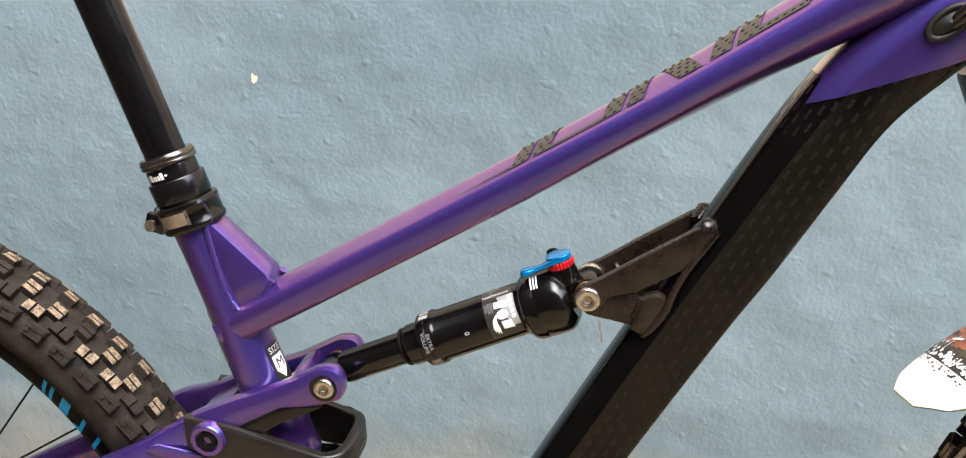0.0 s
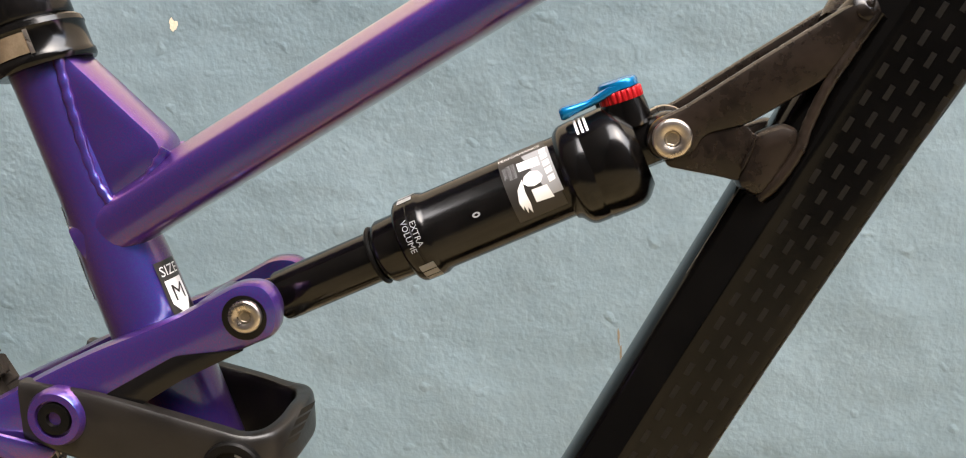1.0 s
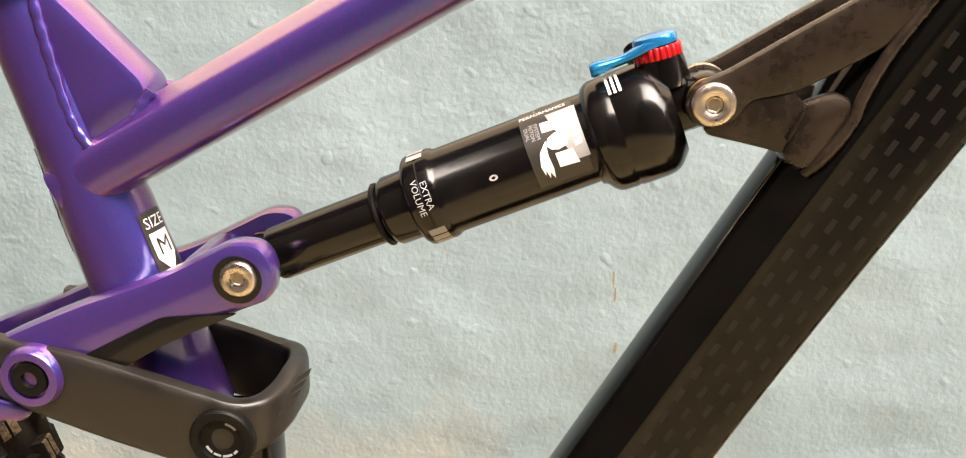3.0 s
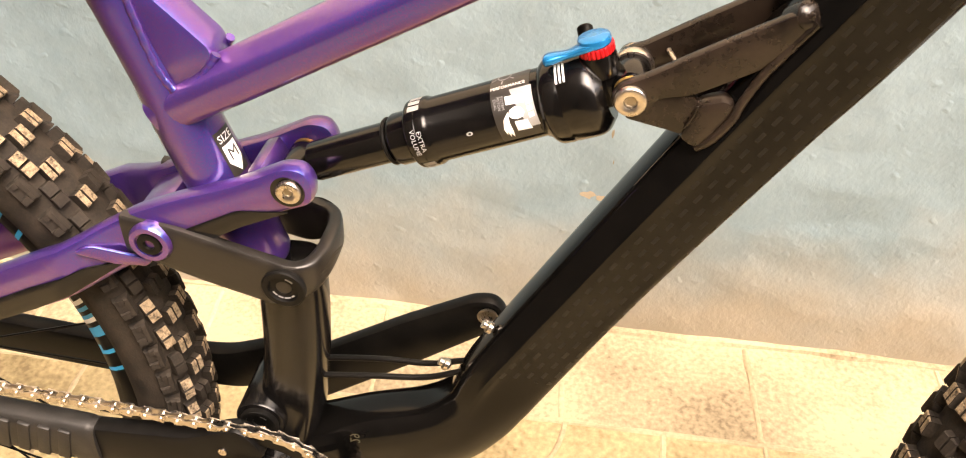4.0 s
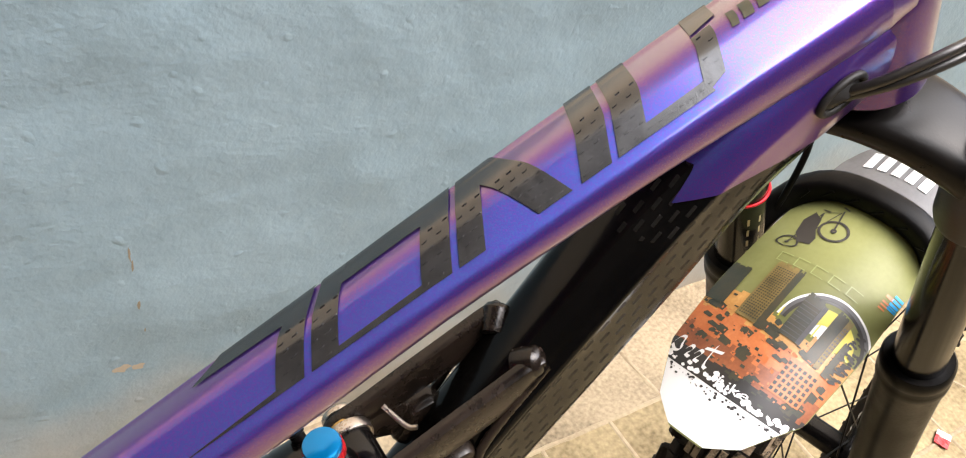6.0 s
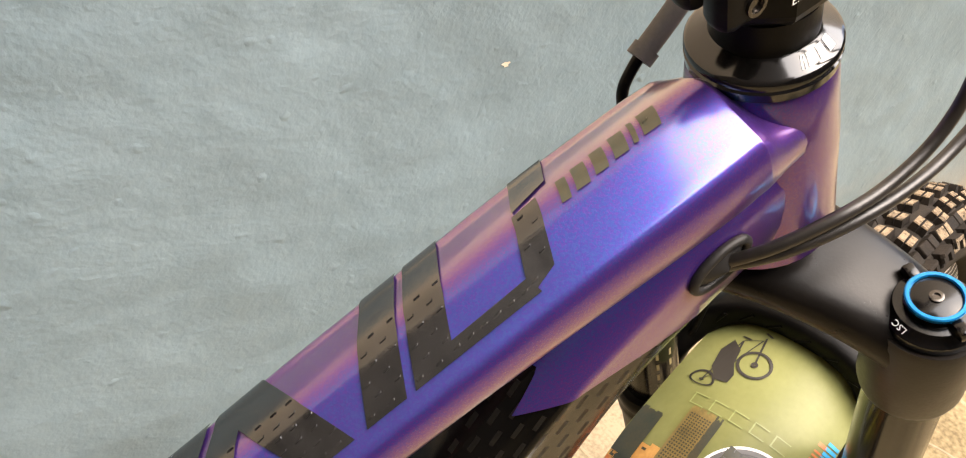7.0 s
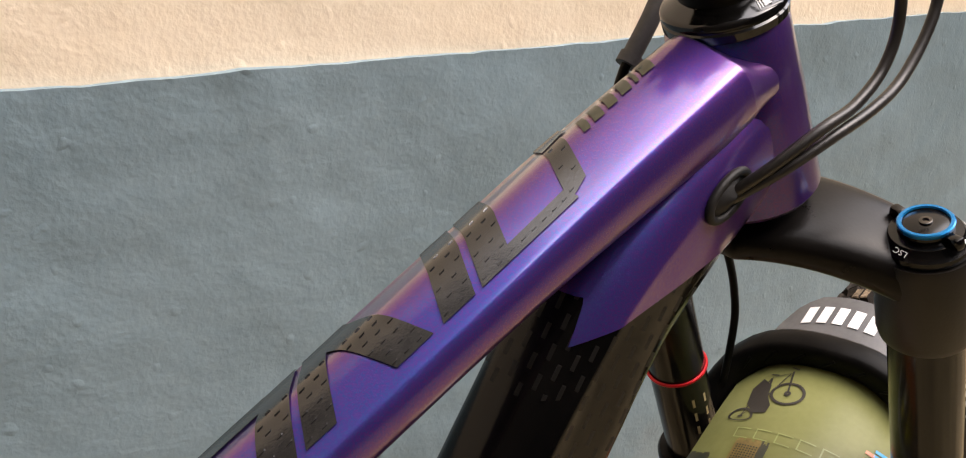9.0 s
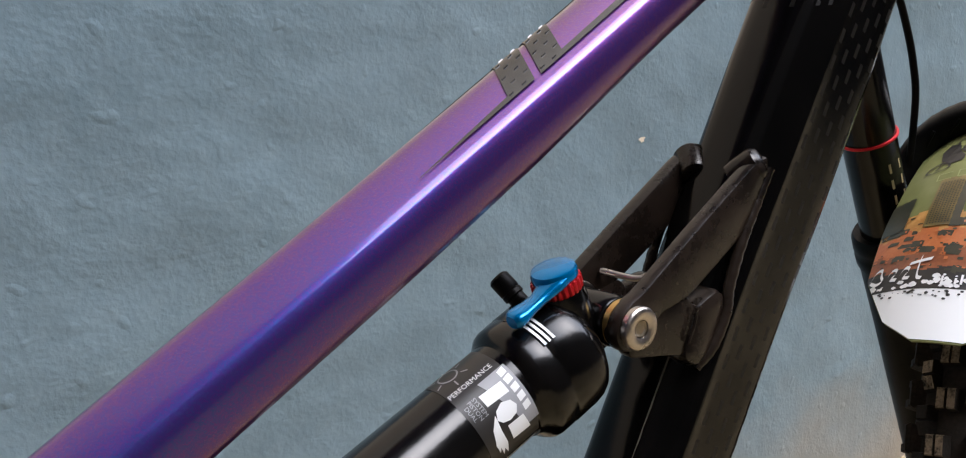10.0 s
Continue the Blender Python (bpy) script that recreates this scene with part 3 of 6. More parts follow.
# top tube and head
TT = [(-0.235, 0.567, 0.0152, 0.0175), (-0.2, 0.587, 0.0152, 0.018), (-0.07, 0.66, 0.0152, 0.021), (0.06, 0.733, 0.0157, 0.0225), (0.165, 0.7925, 0.0205, 0.0265), (0.235, 0.832, 0.0255, 0.0305), (0.2555, 0.8435, 0.0262, 0.0305), (0.26, 0.8455, 0.0252, 0.0302), (0.268, 0.8475, 0.0195, 0.0285), (0.284, 0.851, 0.015, 0.025)]
TT_UP, TT_SIDE = Vector((-0.489, 0, 0.872)), Y


def tube_y(x):
    return float(np.interp(x, [-0.235, -0.18, -0.06, 0.06], [-0.0008, -0.0052, -0.0045, -0.0012]))


def far_share(x):
    """The far half of the tube is broader than the near half towards the head."""
    return float(np.interp(x, [-0.10, 0.0, 0.12, 0.19, 0.235, 0.27], [1.0, 1.11, 1.24, 1.20, 1.06, 1.0]))


def roof(x, v):
    """Height of the tube's top, as a share of its half height: two faces that meet in a soft crest, with round shoulders."""
    fall = float(np.interp(x, [0.10, 0.20], [0.46, 0.34])) if v < 0 else float(np.interp(x, [0.0, 0.165], [0.64, 0.72]))
    a = abs(v)
    flank = 1 - fall * (math.sqrt(min(a, 0.82) ** 2 + 0.03) - 0.173) / 0.68
    edge = float(np.interp(a, [0.82, 0.88, 0.93, 0.97, 0.99, 1.0], [0.0, 0.05, 0.13, 0.26, 0.38, 0.50]))
    return flank - edge * (1.0 if v < 0 else 0.6)


ROOF_V = [0.0, 0.12, 0.25, 0.4, 0.55, 0.7, 0.82, 0.88, 0.93, 0.97, 0.99, 1.0]
KEEL_V = [(1.0, 1.0), (0.99, 0.96), (0.95, 0.88), (0.87, 0.76), (0.70, 0.58), (0.45, 0.38), (0.22, 0.2), (0.0, 0.0)]
KEEL_Q = [(-0.15, -0.10), (-0.40, -0.22), (-0.65, -0.36), (-0.85, -0.50), (-0.97, -0.66), (-1.05, -0.80), (-1.08, -0.86), (-1.08, -0.87)]


def keel(x):
    """The lower half of the section: boxy at the rear, drawn in below the shoulders towards the head."""
    k = max(0.0, min(1.0, x / 0.15))
    return [(a + (b - a) * k, c + (d - c) * k) for (a, b), (c, d) in zip(KEEL_V, KEEL_Q)]


bm = bmesh.new()
rings = []
for x, z, h, w in smoothed(TT, 8):
    far = far_share(x)
    half = [(v * far, roof(x, v)) for v in ROOF_V] + [(v * far, q) for v, q in keel(x)]
    near = [(-v, roof(x, -v)) for v in ROOF_V] + [(-v, q) for v, q in keel(x)]
    loop = half + near[-2:0:-1]
    c = Vector((x, tube_y(x), z))
    rings.append([c + TT_SIDE * (w * v) + TT_UP * (h * q) for v, q in loop])
skin(bm, rings)
part("top_tube", bm, PURPLE, bike)
TT_S = np.array(smoothed(TT, 24))


def on_top(x, v, lift=0.0):
    """On the upper half of the top tube: x along it, v from -1 at its near edge to 1 at its far edge."""
    z, h, w = (float(np.interp(x, TT_S[:, 0], TT_S[:, k])) for k in (1, 2, 3))
    y = tube_y(x)
    return Vector((x, y, z)) + TT_SIDE * ((w + lift) * v * (far_share(x) if v > 0 else 1.0)) + TT_UP * (h * roof(x, v) + lift)


def strip(corners, n=12, m=5):
    """A printed field on the top tube between corners (x, v), with raised ticks; it leans with the lettering."""
    a, b, c, d = corners
    bm = bmesh.new()
    at = lambda s, t: ((a[0] * (1 - s) + b[0] * s) * (1 - t) + (d[0] * (1 - s) + c[0] * s) * t, (a[1] * (1 - s) + b[1] * s) * (1 - t) + (d[1] * (1 - s) + c[1] * s) * t)
    lay = lambda x, v, q: on_top(x + 0.011 * (v + 0.8), v * 0.86 if v < 0 else v, q)
    vs = [[bm.verts.new(lay(*at(i / m, j / n), 0.0006)) for i in range(m + 1)] for j in range(n + 1)]
    for j in range(n):
        for i in range(m):
            bm.faces.new((vs[j][i], vs[j][i + 1], vs[j + 1][i + 1], vs[j + 1][i]))
    wide, high = abs(b[0] - a[0]), abs(d[1] - a[1])
    if wide > 0.006 and high > 0.12:
        rows, cols = max(1, int(high / 0.17)), max(1, int(wide / 0.0048))
        for j in range(rows):
            for i in range(cols):
                x, v = at((i + 0.5 + 0.22 * (j % 2 * 2 - 1)) / cols, (j + 0.5) / rows)
                if v > 0.35:
                    continue
                q = [lay(x + dx, v + dv, q) for dx, dv, q in ((-0.0011, -0.020, 0.0005), (0.0011, -0.012, 0.0005), (0.0011, 0.020, 0.0005), (-0.0011, 0.012, 0.0005), (-0.0008, -0.012, 0.0010), (0.0008, -0.005, 0.0010), (0.0008, 0.012, 0.0010), (-0.0008, 0.005, 0.0010))]
                w = [bm.verts.new(p) for p in q]
                for f in ((4, 5, 6, 7), (0, 1, 5, 4), (1, 2, 6, 5), (2, 3, 7, 6), (3, 0, 4, 7)):
                    bm.faces.new([w[k] for k in f])
    return bm


def upright(x0, x1, v0=-0.8, v1=0.985):
    return strip([(x0, v0), (x1, v0), (x1, v1), (x0, v1)], 16)


LETTERS = [
    [strip([(-0.040, -0.80), (-0.002, -0.80), (-0.002, -0.70), (-0.040, -0.79)], 3, 8), upright(-0.002, 0.0095), strip([(-0.040, 0.5), (-0.002, 0.42), (-0.002, 0.985), (-0.030, 0.985)], 6, 8)],
    [upright(0.0125, 0.0235), strip([(0.0235, -0.80), (0.058, -0.80), (0.058, -0.665), (0.0235, -0.69)], 3, 8), upright(0.058, 0.0705), strip([(0.0235, 0.42), (0.058, 0.42), (0.058, 0.985), (0.0235, 0.985)], 6, 8)],
    [upright(0.0735, 0.0845), strip([(0.107, -0.8), (0.1215, -0.8), (0.089, 0.985), (0.073, 0.985)], 16), upright(0.1255, 0.1385)],
    [upright(0.1415, 0.1545), strip([(0.1545, -0.80), (0.184, -0.80), (0.1805, -0.56), (0.1545, -0.58)], 4, 8), strip([(0.1800, -0.78), (0.1895, -0.64), (0.1895, 0.22), (0.1805, 0.20)], 10), strip([(0.1810, 0.27), (0.1940, 0.39), (0.1960, 0.985), (0.1830, 0.985)], 8)],
]
for letter in LETTERS:
    part("tube_graphic", joined(*letter), DECAL, bike, "raised-texture black film lettering as plain shapes")
for x, w in ((0.1965, 0.0034), (0.2020, 0.0048), (0.2090, 0.0046), (0.2160, 0.0050), (0.2230, 0.0018), (0.2268, 0.0062)):
    part("model_mark", strip([(x, -0.11), (x + w, -0.13), (x + w, 0.18), (x, 0.21)], 4, 2), OLIVE, bike, "dull olive model mark as plain bars")
HD = Vector((0.412, 0, -0.911))
HU = Vector((0.911, 0, 0.412))
HT = Vector((0.276, 0.0, 0.870))
part("head_tube", lathe([(-0.0042, 0.0248), (-0.0018, 0.0258), (0.010, 0.0268), (0.03, 0.0290), (0.06, 0.0308), (0.079, 0.0322), (0.082, 0.030)], HT, HD, 40), PURPLE, bike)
part("headset_cover", lathe([(0.0, 0.0245), (-0.0008, 0.0260), (-0.0042, 0.0263), (-0.0050, 0.0255), (-0.0056, 0.0255), (-0.0064, 0.0263), (-0.0080, 0.0262), (-0.0090, 0.0256), (-0.0095, 0.0245), (-0.0128, 0.0190), (-0.0135, 0.017)], HT - HD * 0.0042, HD, 40), GLOSS, bike, "gloss black headset top cover")
part("headset_mark", joined(*[bent(patch([(x, -0.0026), (x + w, -0.0026), (x + w + 0.001, 0.0026), (x + 0.001, 0.0026)], 3, 3), lambda x, y: HT - HD * (0.0155 + y * 0.46) + (HU * math.sin(0.18 + x / 0.0165) - Y * math.cos(0.18 + x / 0.0165)) * (0.0219 - y * 0.76)) for x, w in ((-0.0075, 0.0004), (-0.0066, 0.0004), (-0.0056, 0.0024), (-0.0022, 0.0024), (0.0012, 0.0026))]), WHITE, bike, "white maker's mark as plain bars")
DT = [(0.292, 0.826, 0.026, 0.026), (0.248, 0.793, 0.0275, 0.027), (0.203, 0.747, 0.0275, 0.0265), (0.1468, 0.6542, 0.0283, 0.025), (0.1168, 0.6042, 0.0275, 0.0245), (0.0479, 0.4842, 0.0267, 0.0245), (-0.0122, 0.3732, 0.028, 0.0245), (-0.033, 0.329, 0.0275, 0.025), (-0.062, 0.297, 0.032, 0.025), (-0.11, 0.274, 0.035, 0.026), (-0.16, 0.255, 0.03, 0.027), (-0.2, 0.25, 0.026, 0.03)]
# half of its section, from the rear edge round the ridge on the flank to the front edge: share of depth, share of width
DT_HALF = [(-1.0, 0.0), (-1.0, 0.22), (-0.97, 0.42), (-0.90, 0.58), (-0.78, 0.70), (-0.60, 0.82), (-0.47, 0.94), (-0.42, 0.99), (-0.37, 1.0), (-0.32, 0.985), (-0.1, 0.97), (0.2, 0.97), (0.55, 0.97), (0.82, 0.968), (0.92, 0.945), (0.98, 0.88), (1.0, 0.75), (1.0, 0.35)]
DT_SECTION = DT_HALF + [(1.0, 0.0)] + [(a, -b) for a, b in DT_HALF[:0:-1]]


def down_rings(rows, steps):
    """Sections of the down tube; towards its ends they turn into plain rounded ones."""
    rows = smoothed(rows, steps)
    out = []
    for k, (x, z, h, w) in enumerate(rows):
        a, b = rows[max(k - 1, 0)], rows[min(k + 1, len(rows) - 1)]
        t = Vector((b[0] - a[0], 0, b[1] - a[1])).normalized()
        u, c = Vector((-t.z, 0, t.x)), Vector((x, 0, z))
        mix = min(1.0, max(0.0, (z - 0.30) / 0.06), max(0.0, (0.80 - z) / 0.08))
        loop = []
        for p, q in DT_SECTION:
            r = 1 / max(1e-6, (abs(p) ** 3.2 + abs(q) ** 3.2)) ** (1 / 3.2)
            p, q = p * (mix + (1 - mix) * r), q * (mix + (1 - mix) * r)
            loop.append(c + u * (h * p) + Y * (w * q))
        out.append(loop)
    return out


bm = bmesh.new()
skin(bm, down_rings(DT, 8))
part("down_tube", bm, TEXTURED, bike)


rows = [r for r in zip(smoothed(DT, 30), smoothed(DT, 30)[1:]) if 0.535 < r[0][1] < 0.600]
bm = bmesh.new()
prev = None
for (x, z, h, w), (x2, z2, _, _) in rows:
    t = Vector((x2 - x, 0, z2 - z)).normalized()
    u = Vector((-t.z, 0, t.x))
    k = noise.fractal(Vector((z * 260, 0, 4)), 0.7, 2.0, 4)
    thin = max(0.05, min(1.0, (0.602 - z) / 0.02, (z - 0.533) / 0.02))
    pair = []
    for f in (0.46, 0.46 + thin * (0.03 + 0.03 * k)):
        q = float(np.interp(f, [0.42, 0.58, 0.70, 0.82], [0.42, 0.58, 0.70, 0.82]))
        p = -float(np.interp(q, [0.42, 0.58, 0.70, 0.82], [0.97, 0.90, 0.78, 0.60]))
        pair.append(bm.verts.new(Vector((x, 0, z)) + u * (h * p - 0.0003) - Y * (w * q + 0.0003)))
    if prev:
        bm.faces.new((prev[0], prev[1], pair[1], pair[0]))
    prev = pair
part("paint_wear", bm, BARE, bike, "worn bare edge in the black paint")


def shell(cuts):
    """The painted end of the down tube, cut along lines in its side view: (x, z) on the line and the way to keep."""
    grown = [(x, z, h + 0.0007, w + 0.0007) for x, z, h, w in DT[:4]]
    bm = bmesh.new()
    skin(bm, down_rings(grown, 12), caps=False)
    for (x, z), (nx, nz) in cuts:
        bmesh.ops.bisect_plane(bm, geom=bm.verts[:] + bm.edges[:] + bm.faces[:], plane_co=(x, 0, z), plane_no=(-nx, 0, -nz), clear_outer=True)
    return bm


part("painted_head_end", shell([((0.18, 0.755), (-0.313, 0.95)), ((0.18, 0.755), (0.88, -0.48))]), PURPLE, bike, "purple painted spike over the black down tube")
part("painted_flash", shell([((0.157, 0.769), (-0.10, 0.99)), ((0.195, 0.773), (-0.9, 0.3))]), PURPLE, bike, "blue-violet painted flash over the black down tube")
part("seat_tube_stub", tube([(-0.166, 0.452, 0.020, 0.020), (-0.166, 0.43, 0.023, 0.022), (-0.17, 0.37, 0.0235, 0.023), (-0.179, 0.31, 0.0245, 0.025), (-0.19, 0.26, 0.026, 0.028)], 28, 2.8), BLACK, bike)
BB = Vector((-0.197, 0, 0.250))
part("bottom_bracket", lathe([(-0.04, 0.02), (-0.04, 0.0245), (-0.036, 0.0255), (0.036, 0.0255), (0.04, 0.0245), (0.04, 0.02)], BB, Y), BLACK, bike)
part("wheel_size_print", bent(fine(flat_text("29", 0.0115), 0.004), lambda x, y: Vector((-0.124 + y, -0.0278, 0.301 + x))), OLIVE, bike, "faint olive wheel size print")
grommet = part("cable_port", bent(annulus(0, 0, 0.0002, 0.013, 24), lambda x, y: Vector((0.2545, -0.0275 - 0.005 * max(0, 1 - (x * x + y * y) / 0.013**2), 0.807)) + Vector((0.8, 0, 0.6)) * x + Vector((-0.6, 0, 0.8)) * y * 0.55), PORTRUBBER, bike, "dark grey rubber cable port")
rim = [k * math.pi / 6 for k in range(13)]
part("port_lip", cable([(0.2545 + 0.8 * 0.013 * math.cos(a) - 0.6 * 0.0072 * math.sin(a), -0.0285, 0.807 + 0.6 * 0.013 * math.cos(a) + 0.8 * 0.0072 * math.sin(a)) for a in rim], 0.0020), PORTRUBBER, grommet)
for pts in ([(0.255, -0.027, 0.806), (0.264, -0.040, 0.821), (0.280, -0.049, 0.8365), (0.300, -0.050, 0.8445), (0.3165, -0.050, 0.858), (0.3215, -0.050, 0.876), (0.3145, -0.050, 0.897), (0.298, -0.048, 0.9156), (0.28, -0.04, 0.945), (0.26, -0.01, 1.0)], [(0.257, -0.027, 0.804), (0.268, -0.042, 0.819), (0.286, -0.051, 0.833), (0.309, -0.053, 0.8425), (0.330, -0.052, 0.853), (0.3455, -0.051, 0.872), (0.3505, -0.050, 0.889), (0.343, -0.050, 0.907), (0.325, -0.045, 0.935), (0.29, -0.02, 0.99)]):
    part("cable_housing", cable(pts, 0.0025, 12), HOUSING, bike, "black cable housing")
part("brake_hose", cable([(0.325, 0.055, 0.94), (0.300, 0.052, 0.893), (0.287, 0.050, 0.869), (0.271, 0.050, 0.843), (0.271, 0.050, 0.825), (0.30, 0.055, 0.790), (0.345, 0.06, 0.768), (0.375, 0.06, 0.745), (0.389, 0.06, 0.726), (0.403, 0.06, 0.697), (0.409, 0.06, 0.666), (0.41, 0.065, 0.60), (0.405, 0.075, 0.54)], 0.0025, 12), SATIN, bike, "black brake hose")
part("hose_boot", joined(cable([(0.300, 0.052, 0.893), (0.287, 0.050, 0.869), (0.2735, 0.050, 0.847)], 0.0047, 14), cable([(0.2755, 0.050, 0.850), (0.2725, 0.050, 0.8455)], 0.0058, 14)), RUBBERGREY, bike)
stem = part("stem", lathe([(-0.0140, 0.0165), (-0.0140, 0.0182), (-0.0295, 0.0182), (-0.0300, 0.0170), (-0.0780, 0.0170)], HT, HD, 36), SATIN, bike, "black alloy stem over a spacer")


def around_stem(q, r, a):
    return HT - HD * q + (HU * math.sin(a) - Y * math.cos(a)) * r


bm = bmesh.new()
skin(bm, [[around_stem(q, r, math.pi * (k / 4 + 0.125)) for k in range(8)] for q, r in ((0.0300, 0.0180), (0.0305, 0.0196), (0.0325, 0.0212), (0.0350, 0.0219), (0.0740, 0.0219), (0.0765, 0.0205), (0.0770, 0.0180))])
part("stem_clamp", bm, SATIN, stem, smooth=False)
part("stem_body", block(0.05, 0.04, 0.036, Matrix.Translation(HT - HD * 0.055 + HU * 0.03) @ pose(0, 0, 0, 0, -24.3, 0), 0.006), SATIN, stem)
for side in (-1, 1):
    part("stem_lug", block(0.022, 0.0125, 0.036, Matrix.Translation(HT - HD * 0.0535 - HU * 0.0195 + Y * side * 0.0078) @ pose(0, 0, 0, 0, -24.3, 0), 0.0042), SATIN, stem)
part("pinch_bolt", lathe([(0, 0.0030), (0, 0.0040), (0.0012, 0.0040), (0.0012, 0.0026), (-0.0004, 0.0024), (-0.0004, 0.0004)], HT - HD * 0.0435 - HU * 0.0195 - Y * 0.0141, -Y, 16), GUNMETAL, stem, "dark recessed pinch bolt")
for word, size, lift in (("E:35mm", 0.0046, 0.0425), ("MAX", 0.0042, 0.0480)):
    part("stem_print", bent(fine(flat_text(word, size), 0.003), lambda x, y, q=lift: HT - HD * (q + y) + HU * (x - 0.0038) - Y * 0.0206), WHITE, stem)

def hex_bolt(name, at, side, r, parent):
    """A domed steel bolt head with a hexagon socket."""
    head = part(name, lathe([(0, r * 0.98), (0.0020, r), (0.0030, r * 0.97), (0.0036, r * 0.88), (0.0037, r * 0.66), (0.0031, r * 0.46), (0.0029, r * 0.42), (0.0012, r * 0.40)], at, (0, side, 0), 32), STEEL, parent, "steel bolt head")
    part("hex_socket", lathe([(0.0010, r * 0.36), (0.0026, r * 0.42), (0.0024, r * 0.34), (0.0021, r * 0.30), (0.0021, r * 0.05)], at, (0, side, 0), 6), SOCKET, head, "dull hexagon socket")


# shock
S0, S1 = Vector((-0.151, 0, 0.532)), Vector((0.0478, 0, 0.6158))
SA = (S1 - S0).normalized()
SN = Vector((-SA.z, 0, SA.x))


def on_shock(s, a, r):
    """Round the shock: a degrees up from its near side."""
    return S0 + SA * s + (SN * math.sin(radians(a)) - Y * math.cos(radians(a))) * r


shock = part("rear_shock", lathe([(0.0090, 0.006), (0.0112, 0.0100), (0.0122, 0.0122), (0.0138, 0.0127), (0.09, 0.0127)], S0, SA, 36), ANODISED, bike, "black air rear shock with a blue lever")
part("air_can", lathe([(0.0690, 0.0128), (0.0692, 0.0145), (0.0702, 0.0152), (0.0715, 0.0160), (0.0800, 0.0160), (0.0822, 0.0166), (0.0830, 0.0192), (0.0842, 0.0205), (0.0855, 0.0209), (0.0905, 0.0209), (0.0908, 0.0206), (0.0912, 0.0206), (0.0915, 0.0209), (0.0955, 0.0209), (0.0970, 0.0203), (0.0985, 0.0195), (0.165, 0.0195), (0.1705, 0.0195)], S0, SA, 48), ANODISED, shock)
part("shock_head", lathe([(0.1635, 0.0190), (0.1655, 0.0199), (0.1675, 0.0226), (0.1695, 0.0242), (0.1715, 0.0248), (0.1775, 0.0250), (0.1782, 0.0247), (0.1790, 0.0247), (0.1797, 0.0251), (0.1905, 0.0252), (0.1940, 0.0248), (0.1965, 0.0238), (0.1985, 0.0222), (0.2020, 0.0180)], S0 - SN * 0.0018, SA, 48), ANODISED, shock)
part("o_ring", cable([S0 + SA * 0.0665 + (SN * math.cos(a) + Y * math.sin(a)) * 0.0138 for a in [k * math.pi / 8 for k in range(17)]], 0.0012, 8, 3), SATIN, shock)
part("shock_eye", lathe([(-0.0135, 0.006), (-0.0135, 0.0095), (-0.012, 0.0105), (0.012, 0.0105), (0.0135, 0.0095), (0.0135, 0.006)], S1, Y, 28), ANODISED, shock)
part("shock_eye", lathe([(-0.014, 0.006), (-0.014, 0.0092), (-0.012, 0.0102), (0.012, 0.0102), (0.014, 0.0092), (0.014, 0.006)], S0, Y, 28), ANODISED, shock)
for c in (S0, S1):
    for side in (-1, 1):
        part("bush_ring", lathe([(0, 0.006), (0, 0.0096), (0.0025, 0.0096), (0.0025, 0.006)], c + Y * side * 0.0145, Y * side, 28), BRASS, shock, "brass bush")
part("far_washer", lathe([(0.0085, 0.006), (0.0085, 0.0118), (0.0095, 0.0122), (0.0135, 0.0122), (0.0145, 0.0118), (0.0145, 0.006)], S1, Y, 32), STEEL, shock, "dull steel washer")
part("eye_neck", block(0.026, 0.022, 0.022, Matrix.Translation(S0 + SA * 0.203) @ pose(0, 0, 0, 0, -22.2, 0), 0.006), ANODISED, shock)
K0 = S0 + SA * 0.2005 - Y * 0.002
part("lever_base", lathe([(0.010, 0.0112), (0.0185, 0.0106), (0.0222, 0.0100)], K0, SN + SA * 0.1, 28), ANODISED, shock)
KN = (SN + SA * 0.1).normalized()
KS = KN.cross(Y).normalized()
red = []
for k in range(72):
    a = 2 * math.pi * k / 72
    q = 0.0098 + (0.0004 if k % 3 else -0.0003)
    red.append((q * math.cos(a), q * math.sin(a)))
bm = bmesh.new()
skin(bm, [[K0 + KN * z + KS * x * f + Y * y * f for x, y in red] for z, f in ((0.0221, 0.97), (0.0228, 1.0), (0.0266, 1.0), (0.0272, 0.96))])
part("rebound_knob", bm, RED, shock, "red knurled rebound knob")
LEVER = [(0.006, 0.0030, 0.0000, 0.0020), (0.002, 0.0060, 0.0000, 0.0026), (-0.004, 0.0066, -0.0002, 0.0026), (-0.009, 0.0052, -0.0010, 0.0023), (-0.014, 0.0040, -0.0016, 0.0020), (-0.019, 0.0042, -0.0014, 0.0022), (-0.024, 0.0050, -0.0012, 0.0028), (-0.0272, 0.0046, -0.0012, 0.0031), (-0.0288, 0.0030, -0.0013, 0.0024)]
bm = bmesh.new()
skin(bm, [ring(K0 + KN * (0.0290 + z) + SA * x - Y * (0.003 + x * -0.09), Y, KN, w, h, 16, 2.6) for x, w, z, h in smoothed(LEVER, 4)])
lathe([(0.0273, 0.0082), (0.0277, 0.0092), (0.0302, 0.0094), (0.0315, 0.0088), (0.0322, 0.0070), (0.0324, 0.003)], K0, KN, 36, bm)
part("lockout_lever", bm, BLUE, shock, "blue anodised lockout lever")
